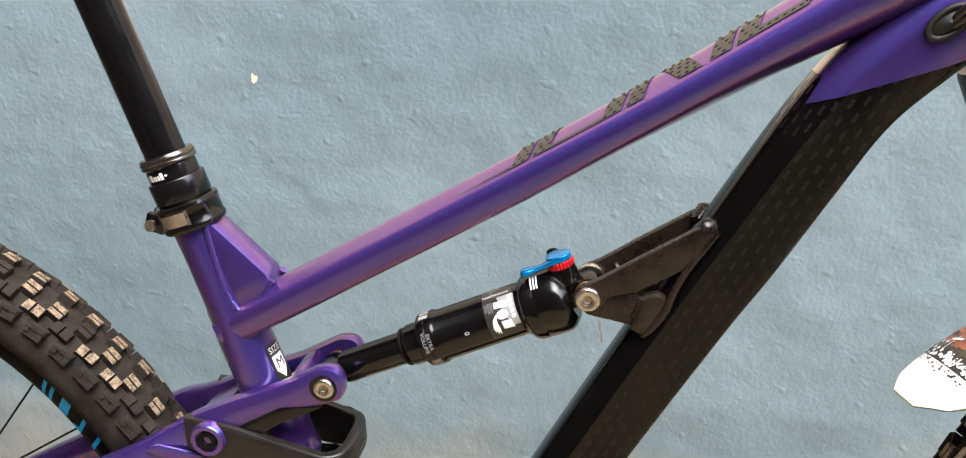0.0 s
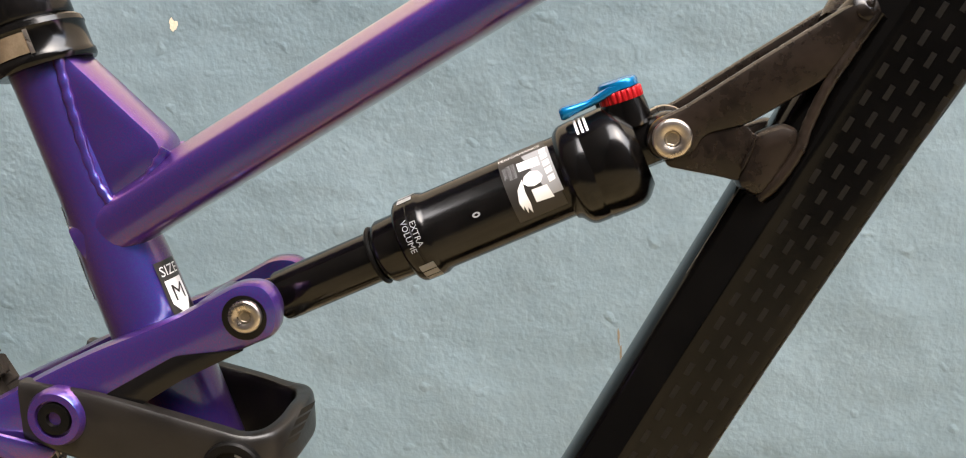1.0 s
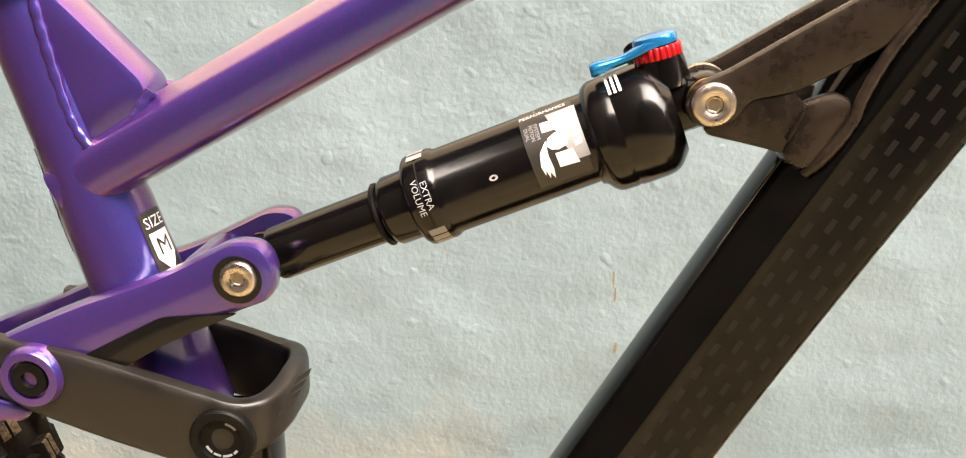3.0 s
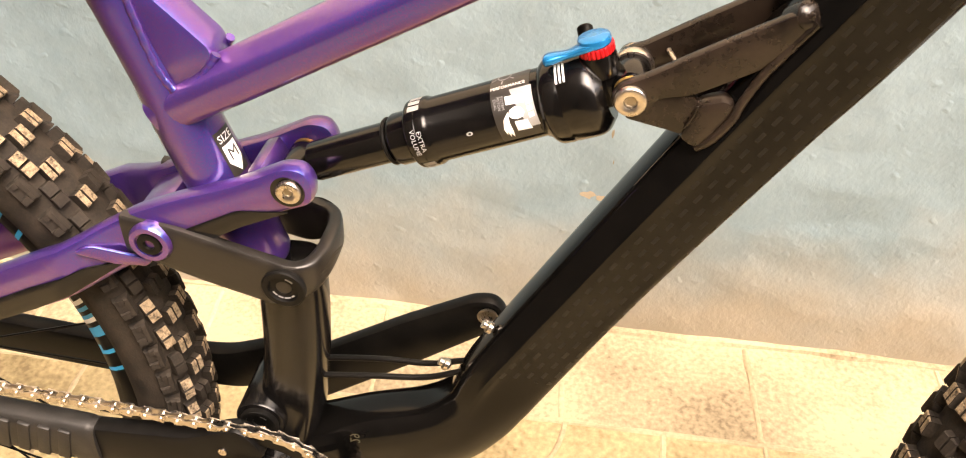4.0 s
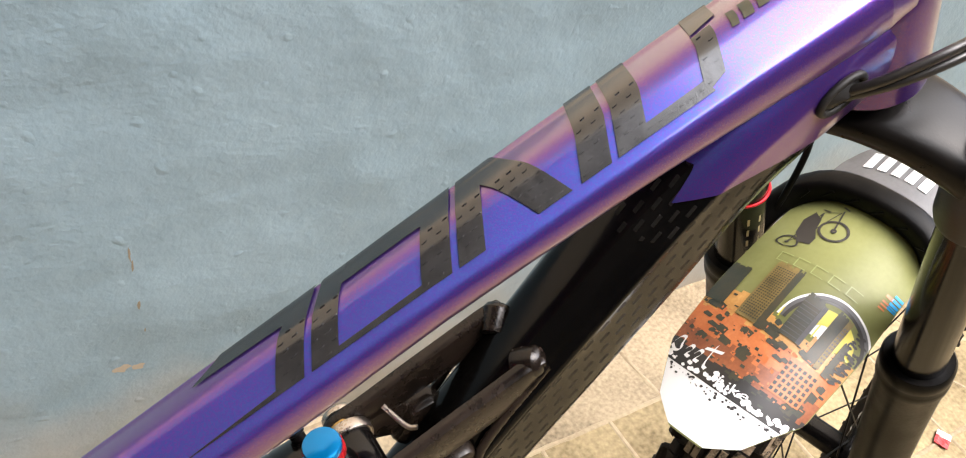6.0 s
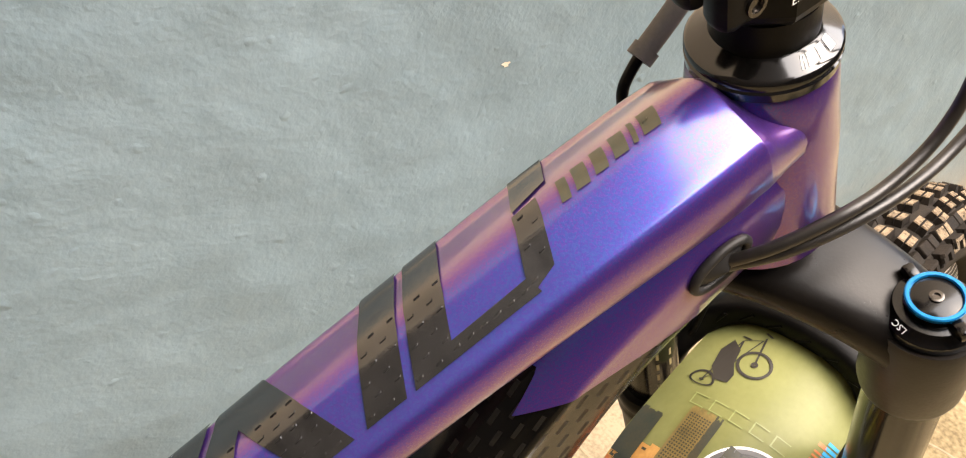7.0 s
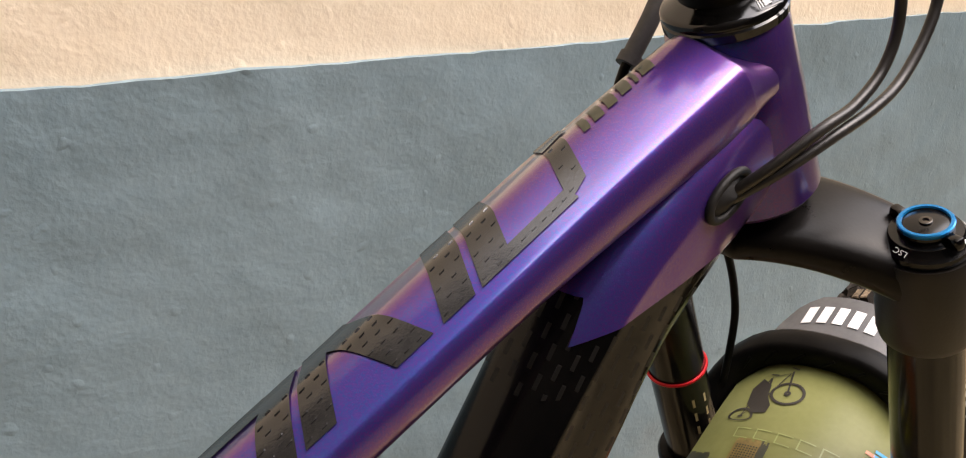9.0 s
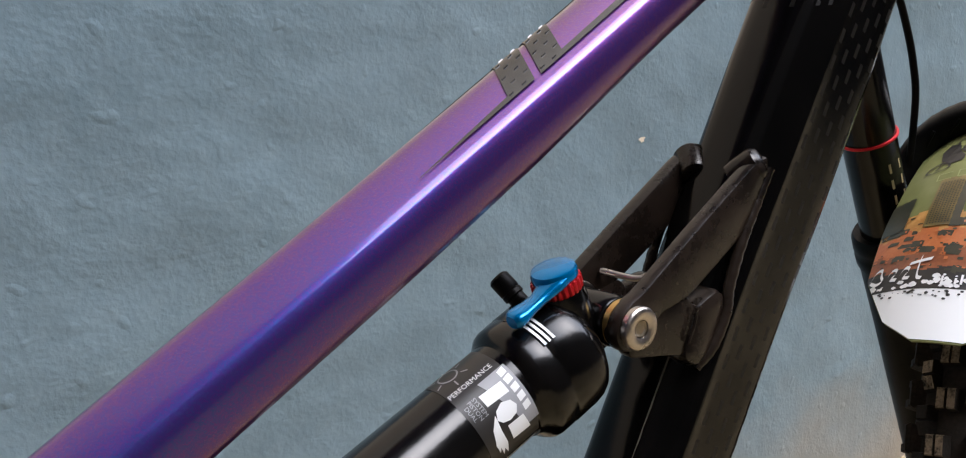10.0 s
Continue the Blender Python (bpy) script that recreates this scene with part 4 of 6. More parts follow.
part("air_valve", lathe([(0.018, 0.0038), (0.0255, 0.0038), (0.0260, 0.0046), (0.0280, 0.0046), (0.0284, 0.0042), (0.0290, 0.0046), (0.0355, 0.0046), (0.0365, 0.0038)], S0 + SA * 0.1950, (SN * 0.73 + Y * 0.68), 18), SATIN, shock, "black air valve cap")
part("label_panel", bent(patch([(0.139, -30), (0.1625, -30), (0.1625, 118), (0.139, 118)], 6, 20), lambda x, y: on_shock(x, y, 0.01965)), DARKPRINT, shock)
part("grey_band", bent(patch([(0.157, -8), (0.1635, -8), (0.1635, 62), (0.1505, 62)], 4, 12), lambda x, y: on_shock(x, y, 0.01975)), GREY, shock)
part("label_print", bent(fine(flat_text("PERFORMANCE", 0.0030), 0.002), lambda x, y: on_shock(0.1497 + x, 70 + y * 2900, 0.0198)), WHITE, shock)
for k, word in enumerate(("DUAL", "PISTON", "SYSTEM")):
    part("label_print", bent(fine(flat_text(word, 0.0024), 0.002), lambda x, y, k=k: on_shock(0.1432 - 0.0022 * (k - 1) * -1 + y, 42 - x * 2900, 0.0198)), GREY, shock)
MARKS = [
    [(0.1475, 37), (0.1578, 35), (0.1578, 49), (0.1475, 51)],
    [(0.1475, 20), (0.1490, 14), (0.1520, 11), (0.1555, 13), (0.1572, 20), (0.1560, 28), (0.1525, 32), (0.1490, 28)],
    [(0.1500, -10), (0.1585, -12), (0.1575, 7), (0.1500, 8)],
    [(0.1478, 26), (0.1440, 14), (0.1425, -2), (0.1432, -14), (0.1440, -8), (0.1446, -20), (0.1455, -12), (0.1466, -22), (0.1474, -8), (0.1470, 8)],
]
for q in MARKS:
    part("maker_mark", bent(fine(polygon(q), 4.0), lambda x, y: on_shock(x, y, 0.0199)), WHITE, shock, "white maker's mark as plain shapes")
part("band_mark", joined(*[bent(patch([(0.159, a), (0.1622, a + 1.5), (0.1622, a + 9.5), (0.159, a + 8)], 2, 4), lambda x, y: on_shock(x, y, 0.0199)) for a in (8, 19, 30, 41, 51)]), WHITE, shock)
for k, word in enumerate(("EXTRA", "VOLUME")):
    part("ring_print", bent(fine(flat_text(word, 0.0042), 0.002), lambda x, y, k=k: on_shock(0.0928 - 0.0042 * k + y, 14 - x * 2750, 0.0211)), GREY, shock)
for a in (-66, -53, -40, 68, 82, 96):
    part("ring_mark", bent(patch([(0.087, a), (0.0945, a), (0.0945, a + 11), (0.087, a + 11)], 2, 5), lambda x, y: on_shock(x, y, 0.0211)), GREY, shock)
part("dial_print", joined(bent(annulus(0, 0, 0.0036, 0.0043, 20), lambda x, y: on_shock(0.147 + x, 100 + y * 2900, 0.0199)), *[bent(patch([(r, -0.0003), (r + 0.0028, -0.0003), (r + 0.0028, 0.0003), (r, 0.0003)], 2, 1), lambda x, y, a=a: on_shock(0.147 + x * math.cos(a) - y * math.sin(a), 100 + (x * math.sin(a) + y * math.cos(a)) * 2900, 0.0199)) for r in (0.0052,) for a in (0.3, 1.4, 2.6, 3.6, 4.6, 5.6)]), GREY, shock)
part("head_print", joined(*[bent(patch([(0.1785 + 0.0022 * k, 48), (0.1797 + 0.0022 * k, 48), (0.1797 + 0.0022 * k, 76), (0.1785 + 0.0022 * k, 76)], 1, 8), lambda x, y: on_shock(x, y, 0.0254) - SN * 0.0018) for k in range(3)]), WHITE, shock, "white fine print as plain bars")

part("bleed_mark", bent(annulus(0, 0, 0.0006, 0.0013, 18), lambda x, y: on_shock(0.1222 + x * 1.5, 6 + y * 2900, 0.0197)), GREY, shock)

# struts from the down tube to the shock
ARM_UP = rounded([(0.0368, 0.6135), (0.0395, 0.6215), (0.0465, 0.6262), (0.0527, 0.6288), (0.0817, 0.6472), (0.121, 0.6712), (0.132, 0.674), (0.1265, 0.657), (0.1125, 0.640), (0.0985, 0.6318), (0.0795, 0.6208), (0.062, 0.6170), (0.058, 0.609), (0.0475, 0.6050), (0.0400, 0.6075)], 0.006)
ARM_LOW = rounded([(0.046, 0.6190), (0.0795, 0.6212), (0.083, 0.6168), (0.0945, 0.6150), (0.0930, 0.599), (0.076, 0.5965), (0.0706, 0.5980), (0.0450, 0.6032)], 0.004)
PAD = rounded([(0.0747, 0.5950), (0.0805, 0.6085), (0.0835, 0.6165), (0.0890, 0.6190), (0.0960, 0.6212), (0.1015, 0.6190), (0.1025, 0.6120), (0.0935, 0.5950), (0.0850, 0.5885)], 0.005)
for side in (-1, 1):
    arm = part("strut", plate(ARM_UP, side * 0.0150, side * 0.0235, (), 0.0026), LUG, bike)
    part("strut_web", plate(ARM_LOW, side * 0.0155, side * 0.0222, (), 0.0012), LUG, arm)
    part("weld_pad", plate(PAD, side * 0.0100, side * 0.0246, (), 0.0045), LUG, arm)
    part("weld_pad", lathe([(-0.0110, 0.004), (-0.0105, 0.0062), (-0.006, 0.0072), (0.002, 0.0078), (0.0045, 0.006), (0.0055, 0.003)], (0.127, side * 0.0170, 0.6685), (0.35, side * 0.45, 0.35), 20), LUG, arm)
    weld([(0.0865, side * 0.0205, 0.5885), (0.0935, side * 0.0236, 0.5965), (0.1015, side * 0.0240, 0.6095), (0.1050, side * 0.0228, 0.6200), (0.112, side * 0.0226, 0.6360), (0.122, side * 0.0222, 0.6520), (0.1325, side * 0.0215, 0.6670)], 0.0030, arm, LUG, 0.05)
    weld([(0.0830, side * 0.0240, 0.6160), (0.0815, side * 0.0242, 0.6100), (0.0780, side * 0.0238, 0.6020)], 0.0009, arm, LUG, 0.05)
    hex_bolt("shock_bolt", (S1.x, side * 0.0235, S1.z), side, 0.0088, arm)
part("strut_pin", cable([(0.066, 0.014, 0.628), (0.072, 0.0, 0.626), (0.076, -0.004, 0.6275)], 0.0014), STEEL, bike)

# rocker arms, stays and yoke
ARM = rounded([(-0.131, 0.541), (-0.133, 0.526), (-0.147, 0.5205), (-0.187, 0.502), (-0.25, 0.466), (-0.33, 0.425), (-0.60, 0.290), (-0.62, 0.315), (-0.325, 0.470), (-0.283, 0.490), (-0.245, 0.509), (-0.222, 0.5195), (-0.185, 0.5335), (-0.150, 0.552), (-0.137, 0.5515)], 0.011)


def flared(bm, side):
    """Spreads the stays apart where they pass the tyre."""
    for v in bm.verts:
        v.co.y += side * min(0.020, max(0.0, -0.262 - v.co.x) * 0.5)
    return bm


def lengthened(outline, step=0.012):
    """The outline with its long sides cut into short ones."""
    out = []
    for p, q in zip(outline, outline[1:] + outline[:1]):
        n = max(1, int((Vector(q) - Vector(p)).length / step))
        out += [Vector(p).lerp(Vector(q), k / n) for k in range(n)]
    return out


for side in (-1, 1):
    stay = part("rocker_stay", flared(plate(lengthened(ARM), side * 0.018, side * 0.033, (), 0.0045), side), PURPLE, bike)
    part("stay_rib", flared(plate(rounded([(-0.292, 0.480), (-0.283, 0.4835), (-0.246, 0.468), (-0.252, 0.4615), (-0.270, 0.4640)], 0.004), side * 0.033, side * 0.0362, (), 0.0015), side), PURPLE, stay)
    # black strip stands in for the dark reflection on the stay's lower facet
    part("stay_shade_strip", flared(plate(lengthened(rounded([(-0.290, 0.4650), (-0.262, 0.4660), (-0.33, 0.4275), (-0.60, 0.2925), (-0.60, 0.3030), (-0.33, 0.4465)], 0.004)), side * 0.0325, side * 0.0345, (), 0.0008), side), BLACK, stay, "black strip for the dark reflection on the stay's lower face")
    part("arm_inset", plate(rounded([(-0.226, 0.4925), (-0.216, 0.4985), (-0.183, 0.5165), (-0.147, 0.5205), (-0.182, 0.5035), (-0.224, 0.4775), (-0.232, 0.4745)], 0.004), side * 0.0325, side * 0.0338, (), 0.0006), BLACK, stay, "black recessed web of the arm")
    # thin dark disc replaces the shade of a hollow round the bolt
    part("recess_shade_disc", lathe([(0.0, 0.0108), (0.0004, 0.0108), (0.0004, 0.0060)], (S0.x + 0.0036, side * 0.033, S0.z + 0.0035), (0, side, 0), 28), ANODISED, stay, "flat dark disc for the shaded recess round the bolt")
    hex_bolt("rocker_bolt", (S0.x + 0.0046, side * 0.033, S0.z + 0.0046), side, 0.0080, stay)
    part("pivot_ring", lathe([(0, 0.0145), (0.006, 0.0145), (0.0085, 0.013), (0.0085, 0.0095), (0.0065, 0.009)], (-0.2425, side * 0.033, 0.4865), (0, side, 0), 32), PURPLE, stay)
    part("pivot_bolt", lathe([(0.0055, 0.0085), (0.0085, 0.008), (0.009, 0.006), (0.0085, 0.0038), (0.006, 0.0034)], (-0.2425, side * 0.033, 0.4865), (0, side, 0), 24), SATIN, stay)
part("rocker_bridge", block(0.012, 0.040, 0.020, Matrix.Translation((-0.170, 0, 0.530)) @ pose(0, 0, 0, 0, -25, 0), 0.004), PURPLE, bike)
part("rocker_bridge", block(0.030, 0.044, 0.016, Matrix.Translation((-0.245, 0, 0.494)) @ pose(0, 0, 0, 0, -25, 0), 0.005), PURPLE, bike)
LOOP = [(-0.262, -0.031, 0.503, 0.472), (-0.225, -0.033, 0.498, 0.460), (-0.19, -0.034, 0.489, 0.450), (-0.165, -0.034, 0.482, 0.444), (-0.152, -0.033, 0.478, 0.447), (-0.142, -0.028, 0.478, 0.453), (-0.137, -0.015, 0.479, 0.456), (-0.136, 0.0, 0.480, 0.457)]
LOOP += [(x, -y, a, b) for x, y, a, b in LOOP[-2::-1]]
loop = smoothed(LOOP, 5)
bm = bmesh.new()
rings = []
for k, (x, y, a, b) in enumerate(loop):
    p, q = loop[max(k - 1, 0)], loop[min(k + 1, len(loop) - 1)]
    t = Vector((q[0] - p[0], q[1] - p[1], 0)).normalized()
    rings.append(ring(Vector((x, y, (a + b) / 2)), Vector((0, 0, 1)), Vector((-t.y, t.x, 0)), (a - b) / 2, 0.0052, 20, 4.5))
skin(bm, rings)
yoke = part("shock_yoke", bm, FORGED, bike, "matt black forged shock yoke")
part("yoke_print", joined(*[bent(patch([(-0.0012, 0.0105 * 0 + k * 0.0055 - 0.008), (0.0036, k * 0.0055 - 0.008), (0.0036, k * 0.0055 - 0.0040), (-0.0012, k * 0.0055 - 0.0040)], 1, 1), lambda x, y: Vector((-0.1285 + x * 0.8 + y * 0.5, -0.0295 + x * 2.2, 0.478 + y))) for k in range(4)]), PORTRUBBER, yoke, "dull maker's mark as plain bars")
for side in (-1, 1):
    for (x, z) in ((-0.1565, 0.4615), (-0.197, 0.3085)):
        host = part("pivot_cap", lathe([(0, 0.0150), (0.003, 0.0150), (0.004, 0.014), (0.004, 0.0105), (0.002, 0.0100), (0.002, 0.0055), (0.0005, 0.005)], (x, side * (0.0375 if z > 0.4 else 0.030), z), (0, side, 0), 32), SATIN, yoke if z > 0.4 else bike)
        for a0, a1 in ((205, 232), (238, 262), (268, 300), (306, 322), (40, 78)):
            part("cap_mark", bent(annulus(0, 0, 0.0076, 0.0088, 10, a0, a1), lambda a, b, x=x, z=z, s=side: Vector((x + a, s * (0.0399 if z > 0.4 else 0.0325), z + b))), GREY, host)
part("linkage_boss", lathe([(-0.03, 0.0185), (-0.028, 0.0195), (0.028, 0.0195), (0.03, 0.0185)], (-0.197, 0, 0.3085), Y, 28), BLACK, bike)

# stays, cranks, ring and chain
for side in (-1, 1):
    part("chain_stay", plate(rounded([(-0.185, 0.292), (-0.205, 0.322), (-0.25, 0.303), (-0.33, 0.297), (-0.60, 0.318), (-0.625, 0.300), (-0.60, 0.280), (-0.33, 0.258), (-0.24, 0.262)], 0.012), side * 0.036, side * 0.052, (), 0.004), SATIN, bike)
guard = part("chainstay_guard", tube([(-0.325, 0.279, 0.021, 0.010), (-0.345, 0.280, 0.0225, 0.0115), (-0.45, 0.288, 0.0215, 0.0115), (-0.55, 0.297, 0.018, 0.0105)], 24, 3.2, y=-0.0455), PORTRUBBER, bike, "ribbed grey rubber chainstay guard")
for k in range(9):
    part("guard_rib", block(0.010, 0.004, 0.034, Matrix.Translation((-0.350 - 0.0165 * k, -0.0565, 0.281 + 0.0013 * k)) @ pose(0, 0, 0, 0, 14, 0), 0.0015), PORTRUBBER, guard)
ring_r = 0.0655
teeth = []
for k in range(32 * 4):
    a = 2 * math.pi * k / 128
    q = ring_r + (0.0028, 0.0038, 0.0028, -0.001)[k % 4]
    teeth.append((BB.x + q * math.cos(a), BB.z + q * math.sin(a)))
chainring = part("chainring", plate(teeth, -0.0475, -0.0445, [circle(BB.x, BB.z, 0.052, 40)], 0.0), SATIN, bike)
part("ring_spider", joined(*[plate(rounded([(BB.x + r * math.cos(a + d), BB.z + r * math.sin(a + d)) for r, d in ((0.018, -0.5), (0.055, -0.13), (0.055, 0.13), (0.018, 0.5))], 0.005), -0.051, -0.045, (), 0.0015) for a in (0.5, 2.07, 3.64, 5.21)]), SATIN, chainring)
for a in (0.5, 2.07, 3.64, 5.21):
    part("ring_bolt", lathe([(0, 0.0035), (0.002, 0.0035), (0.002, 0.002)], (BB.x + 0.05 * math.cos(a), -0.051, BB.z + 0.05 * math.sin(a)), -Y, 12), STEEL, chainring)
LEFT = rounded([(BB.x - 0.02, BB.z - 0.012), (BB.x + 0.014, BB.z - 0.020), (-0.090, 0.297), (-0.027, 0.345), (-0.020, 0.360), (-0.030, 0.374), (-0.047, 0.373), (-0.105, 0.340), (BB.x - 0.016, BB.z + 0.020)], 0.012)
left_arm = part("crank_arm", plate(LEFT, 0.062, 0.076, [circle(-0.036, 0.359, 0.0065)], 0.004), SATIN, bike)
part("pedal_thread", lathe([(0.0625, 0.0045), (0.0625, 0.0078), (0.061, 0.0085), (0.0605, 0.0078), (0.0605, 0.0062), (0.075, 0.0060)], (-0.036, 0, 0.359), Y, 24), STEEL, left_arm)
RIGHT = [(2 * BB.x - x.x, 2 * BB.z - x.y) for x in LEFT]
right_arm = part("crank_arm", plate(RIGHT, -0.068, -0.055, (), 0.004), SATIN, bike)
part("crank_cap", lathe([(0, 0.0125), (0.002, 0.012), (0.003, 0.009), (0.003, 0.005), (0.001, 0.0045)], BB - Y * 0.068, -Y, 28), STEEL, right_arm)
bm = bmesh.new()
run = [(BB.x + 0.066 * math.cos(radians(a)), BB.z + 0.066 * math.sin(radians(a))) for a in range(-60, 96, 11)]
run += [(-0.203 - 0.0127 * k, 0.316 + 0.0127 * k * 0.055) for k in range(1, 33)]
for k, (a, b) in enumerate(zip(run, run[1:])):
    a, b = Vector(a), Vector(b)
    d = (b - a).normalized()
    nrm = Vector((-d.y, d.x))
    for off in (0.0029, -0.0029) if k % 2 else (0.0018, -0.0018):
        shape = [a - d * 0.0035, a - d * 0.002 + nrm * 0.0042, a + d * 0.003 + nrm * 0.0034, (a + b) / 2 + nrm * 0.0024, b - d * 0.003 + nrm * 0.0034, b + d * 0.002 + nrm * 0.0042, b + d * 0.0035, b + d * 0.002 - nrm * 0.0042, b - d * 0.003 - nrm * 0.0034, (a + b) / 2 - nrm * 0.0024, a + d * 0.003 - nrm * 0.0034, a - d * 0.002 - nrm * 0.0042]
        plate([tuple(p) for p in shape], -0.046 + off - 0.0005, -0.046 + off + 0.0005, (), 0.0, bm)
    lathe([(-0.0042, 0.0018), (0.0042, 0.0018)], (a.x, -0.046, a.y), Y, 8, bm)
tagged(part("chain", bm, STEEL, bike, "steel roller chain", smooth=False), kind="stuff")
for dy, z in ((0.006, 0.004), (-0.006, -0.002)):
    part("inner_cable", cable([(-0.155, dy, 0.345 + z), (-0.11, dy, 0.352 + z), (-0.072, dy * 0.7, 0.356 + z), (-0.045, dy * 0.4, 0.366 + z)], 0.0023), SATIN, bike, "black cable housing")
for x, z in ((-0.052, 0.369), (-0.021, 0.412)):
    part("cable_clip", lathe([(0, 0.002), (0.002, 0.0045), (0.005, 0.0045), (0.006, 0.003), (0.009, 0.003), (0.009, 0.0015)], (x - 0.002, -0.004, z), Vector((-0.85, 0, 0.5)), 16), STEEL, bike, "steel cable clip bolt")


# wheels
R_WHEEL = 0.3535
FORK = Matrix.Translation((0.326, 0.0, 0.787)) @ pose(0, 0, 0, 0, -24.3, 0) @ pose(0, 0, 0, 0, 0, 13.3)
FW = FORK @ Matrix.Translation((0.054, -0.002, -0.530))
GUARD = FORK @ Matrix.Translation((0.034, 0, -0.526))
RW = Matrix.Translation((-0.608, 0, 0.310)) @ Matrix.Scale(1.014, 4)


def tyre_point(a, y, lift=0.0):
    """On the tyre: a round the wheel, y across it."""
    q = y / 0.0305
    r = R_WHEEL - 0.006 - 0.0275 * (1 - math.sqrt(max(0.0, 1 - q * q))) * 0.9
    n = Vector((math.cos(a) * math.sqrt(max(0.05, 1 - q * q)), q, math.sin(a) * math.sqrt(max(0.05, 1 - q * q)))).normalized()
    return Vector((r * math.cos(a), y, r * math.sin(a))) + n * lift


def placed(bm, m):
    bmesh.ops.transform(bm, matrix=m, verts=bm.verts)
    return bm


def knob_frame(a, y):
    """The place of a tread knob: x round the wheel, y across, z out of the tyre."""
    at, out = tyre_point(a, y), tyre_point(a, y, 1.0) - tyre_point(a, y)
    out.normalize()
    along = Vector((-math.sin(a), 0, math.cos(a)))
    return Matrix.Translation(at) @ Matrix((along, out.cross(along), out)).transposed().to_4x4()


def taper(bm, x0, x1, y0, y1, z0, z1, low=None):
    """A block that narrows towards its top; low lets its top fall off towards +x."""
    cx, cy = (x0 + x1) / 2, (y0 + y1) / 2
    grid = []
    for z, f in ((z0, 1.10), (z1 - 0.0009, 0.98), (z1, 0.87)):
        row = []
        for x, y in ((x0, y0), (x1, y0), (x1, y1), (x0, y1)):
            h = low if low is not None and x > cx and z > z0 else z
            row.append(bm.verts.new((cx + (x - cx) * f, cy + (y - cy) * f, min(z, h) if low is None else (z if h == z else h - (z1 - z)))))
        grid.append(row)
    for a, b in zip(grid, grid[1:]):
        for i in range(4):
            bm.faces.new((a[i], a[(i + 1) % 4], b[(i + 1) % 4], b[i]))
    bm.faces.new(grid[2])


def centre_knob(bm):
    for side in (-1, 1):
        taper(bm, -0.0062, 0.0062, *sorted((side * 0.0004, side * 0.0056)), -0.0025, 0.0070)


def shoulder_knob(bm):
    taper(bm, -0.0085, 0.0000, -0.0046, 0.0046, -0.0025, 0.0066)
    taper(bm, 0.0008, 0.0092, -0.0046, 0.0046, -0.0025, 0.0064, 0.0036)


def side_knob(bm):
    taper(bm, -0.0084, 0.0084, -0.0054, 0.0054, -0.0025, 0.0044)
    taper(bm, -0.0082, 0.0082, -0.0052, -0.0020, 0.0040, 0.0066)
    taper(bm, -0.0082, -0.0030, -0.0020, 0.0046, 0.0040, 0.0066)
    taper(bm, 0.0040, 0.0082, -0.0020, 0.0020, 0.0040, 0.0060)


KNOBS = []
for build in (centre_knob, shoulder_knob, side_knob):
    pair = []
    for top in (0, 1):
        bm = bmesh.new()
        build(bm)
        bmesh.ops.recalc_face_normals(bm, faces=bm.faces)
        for f in bm.faces:
            f.material_index = 1 if top and f.normal.z > 0.6 and f.calc_center_median().z > 0.0035 else 0
        pair.append(mesh(bm, "tread_knob", (RUBBER, DUSTY), False))
    KNOBS.append(pair)


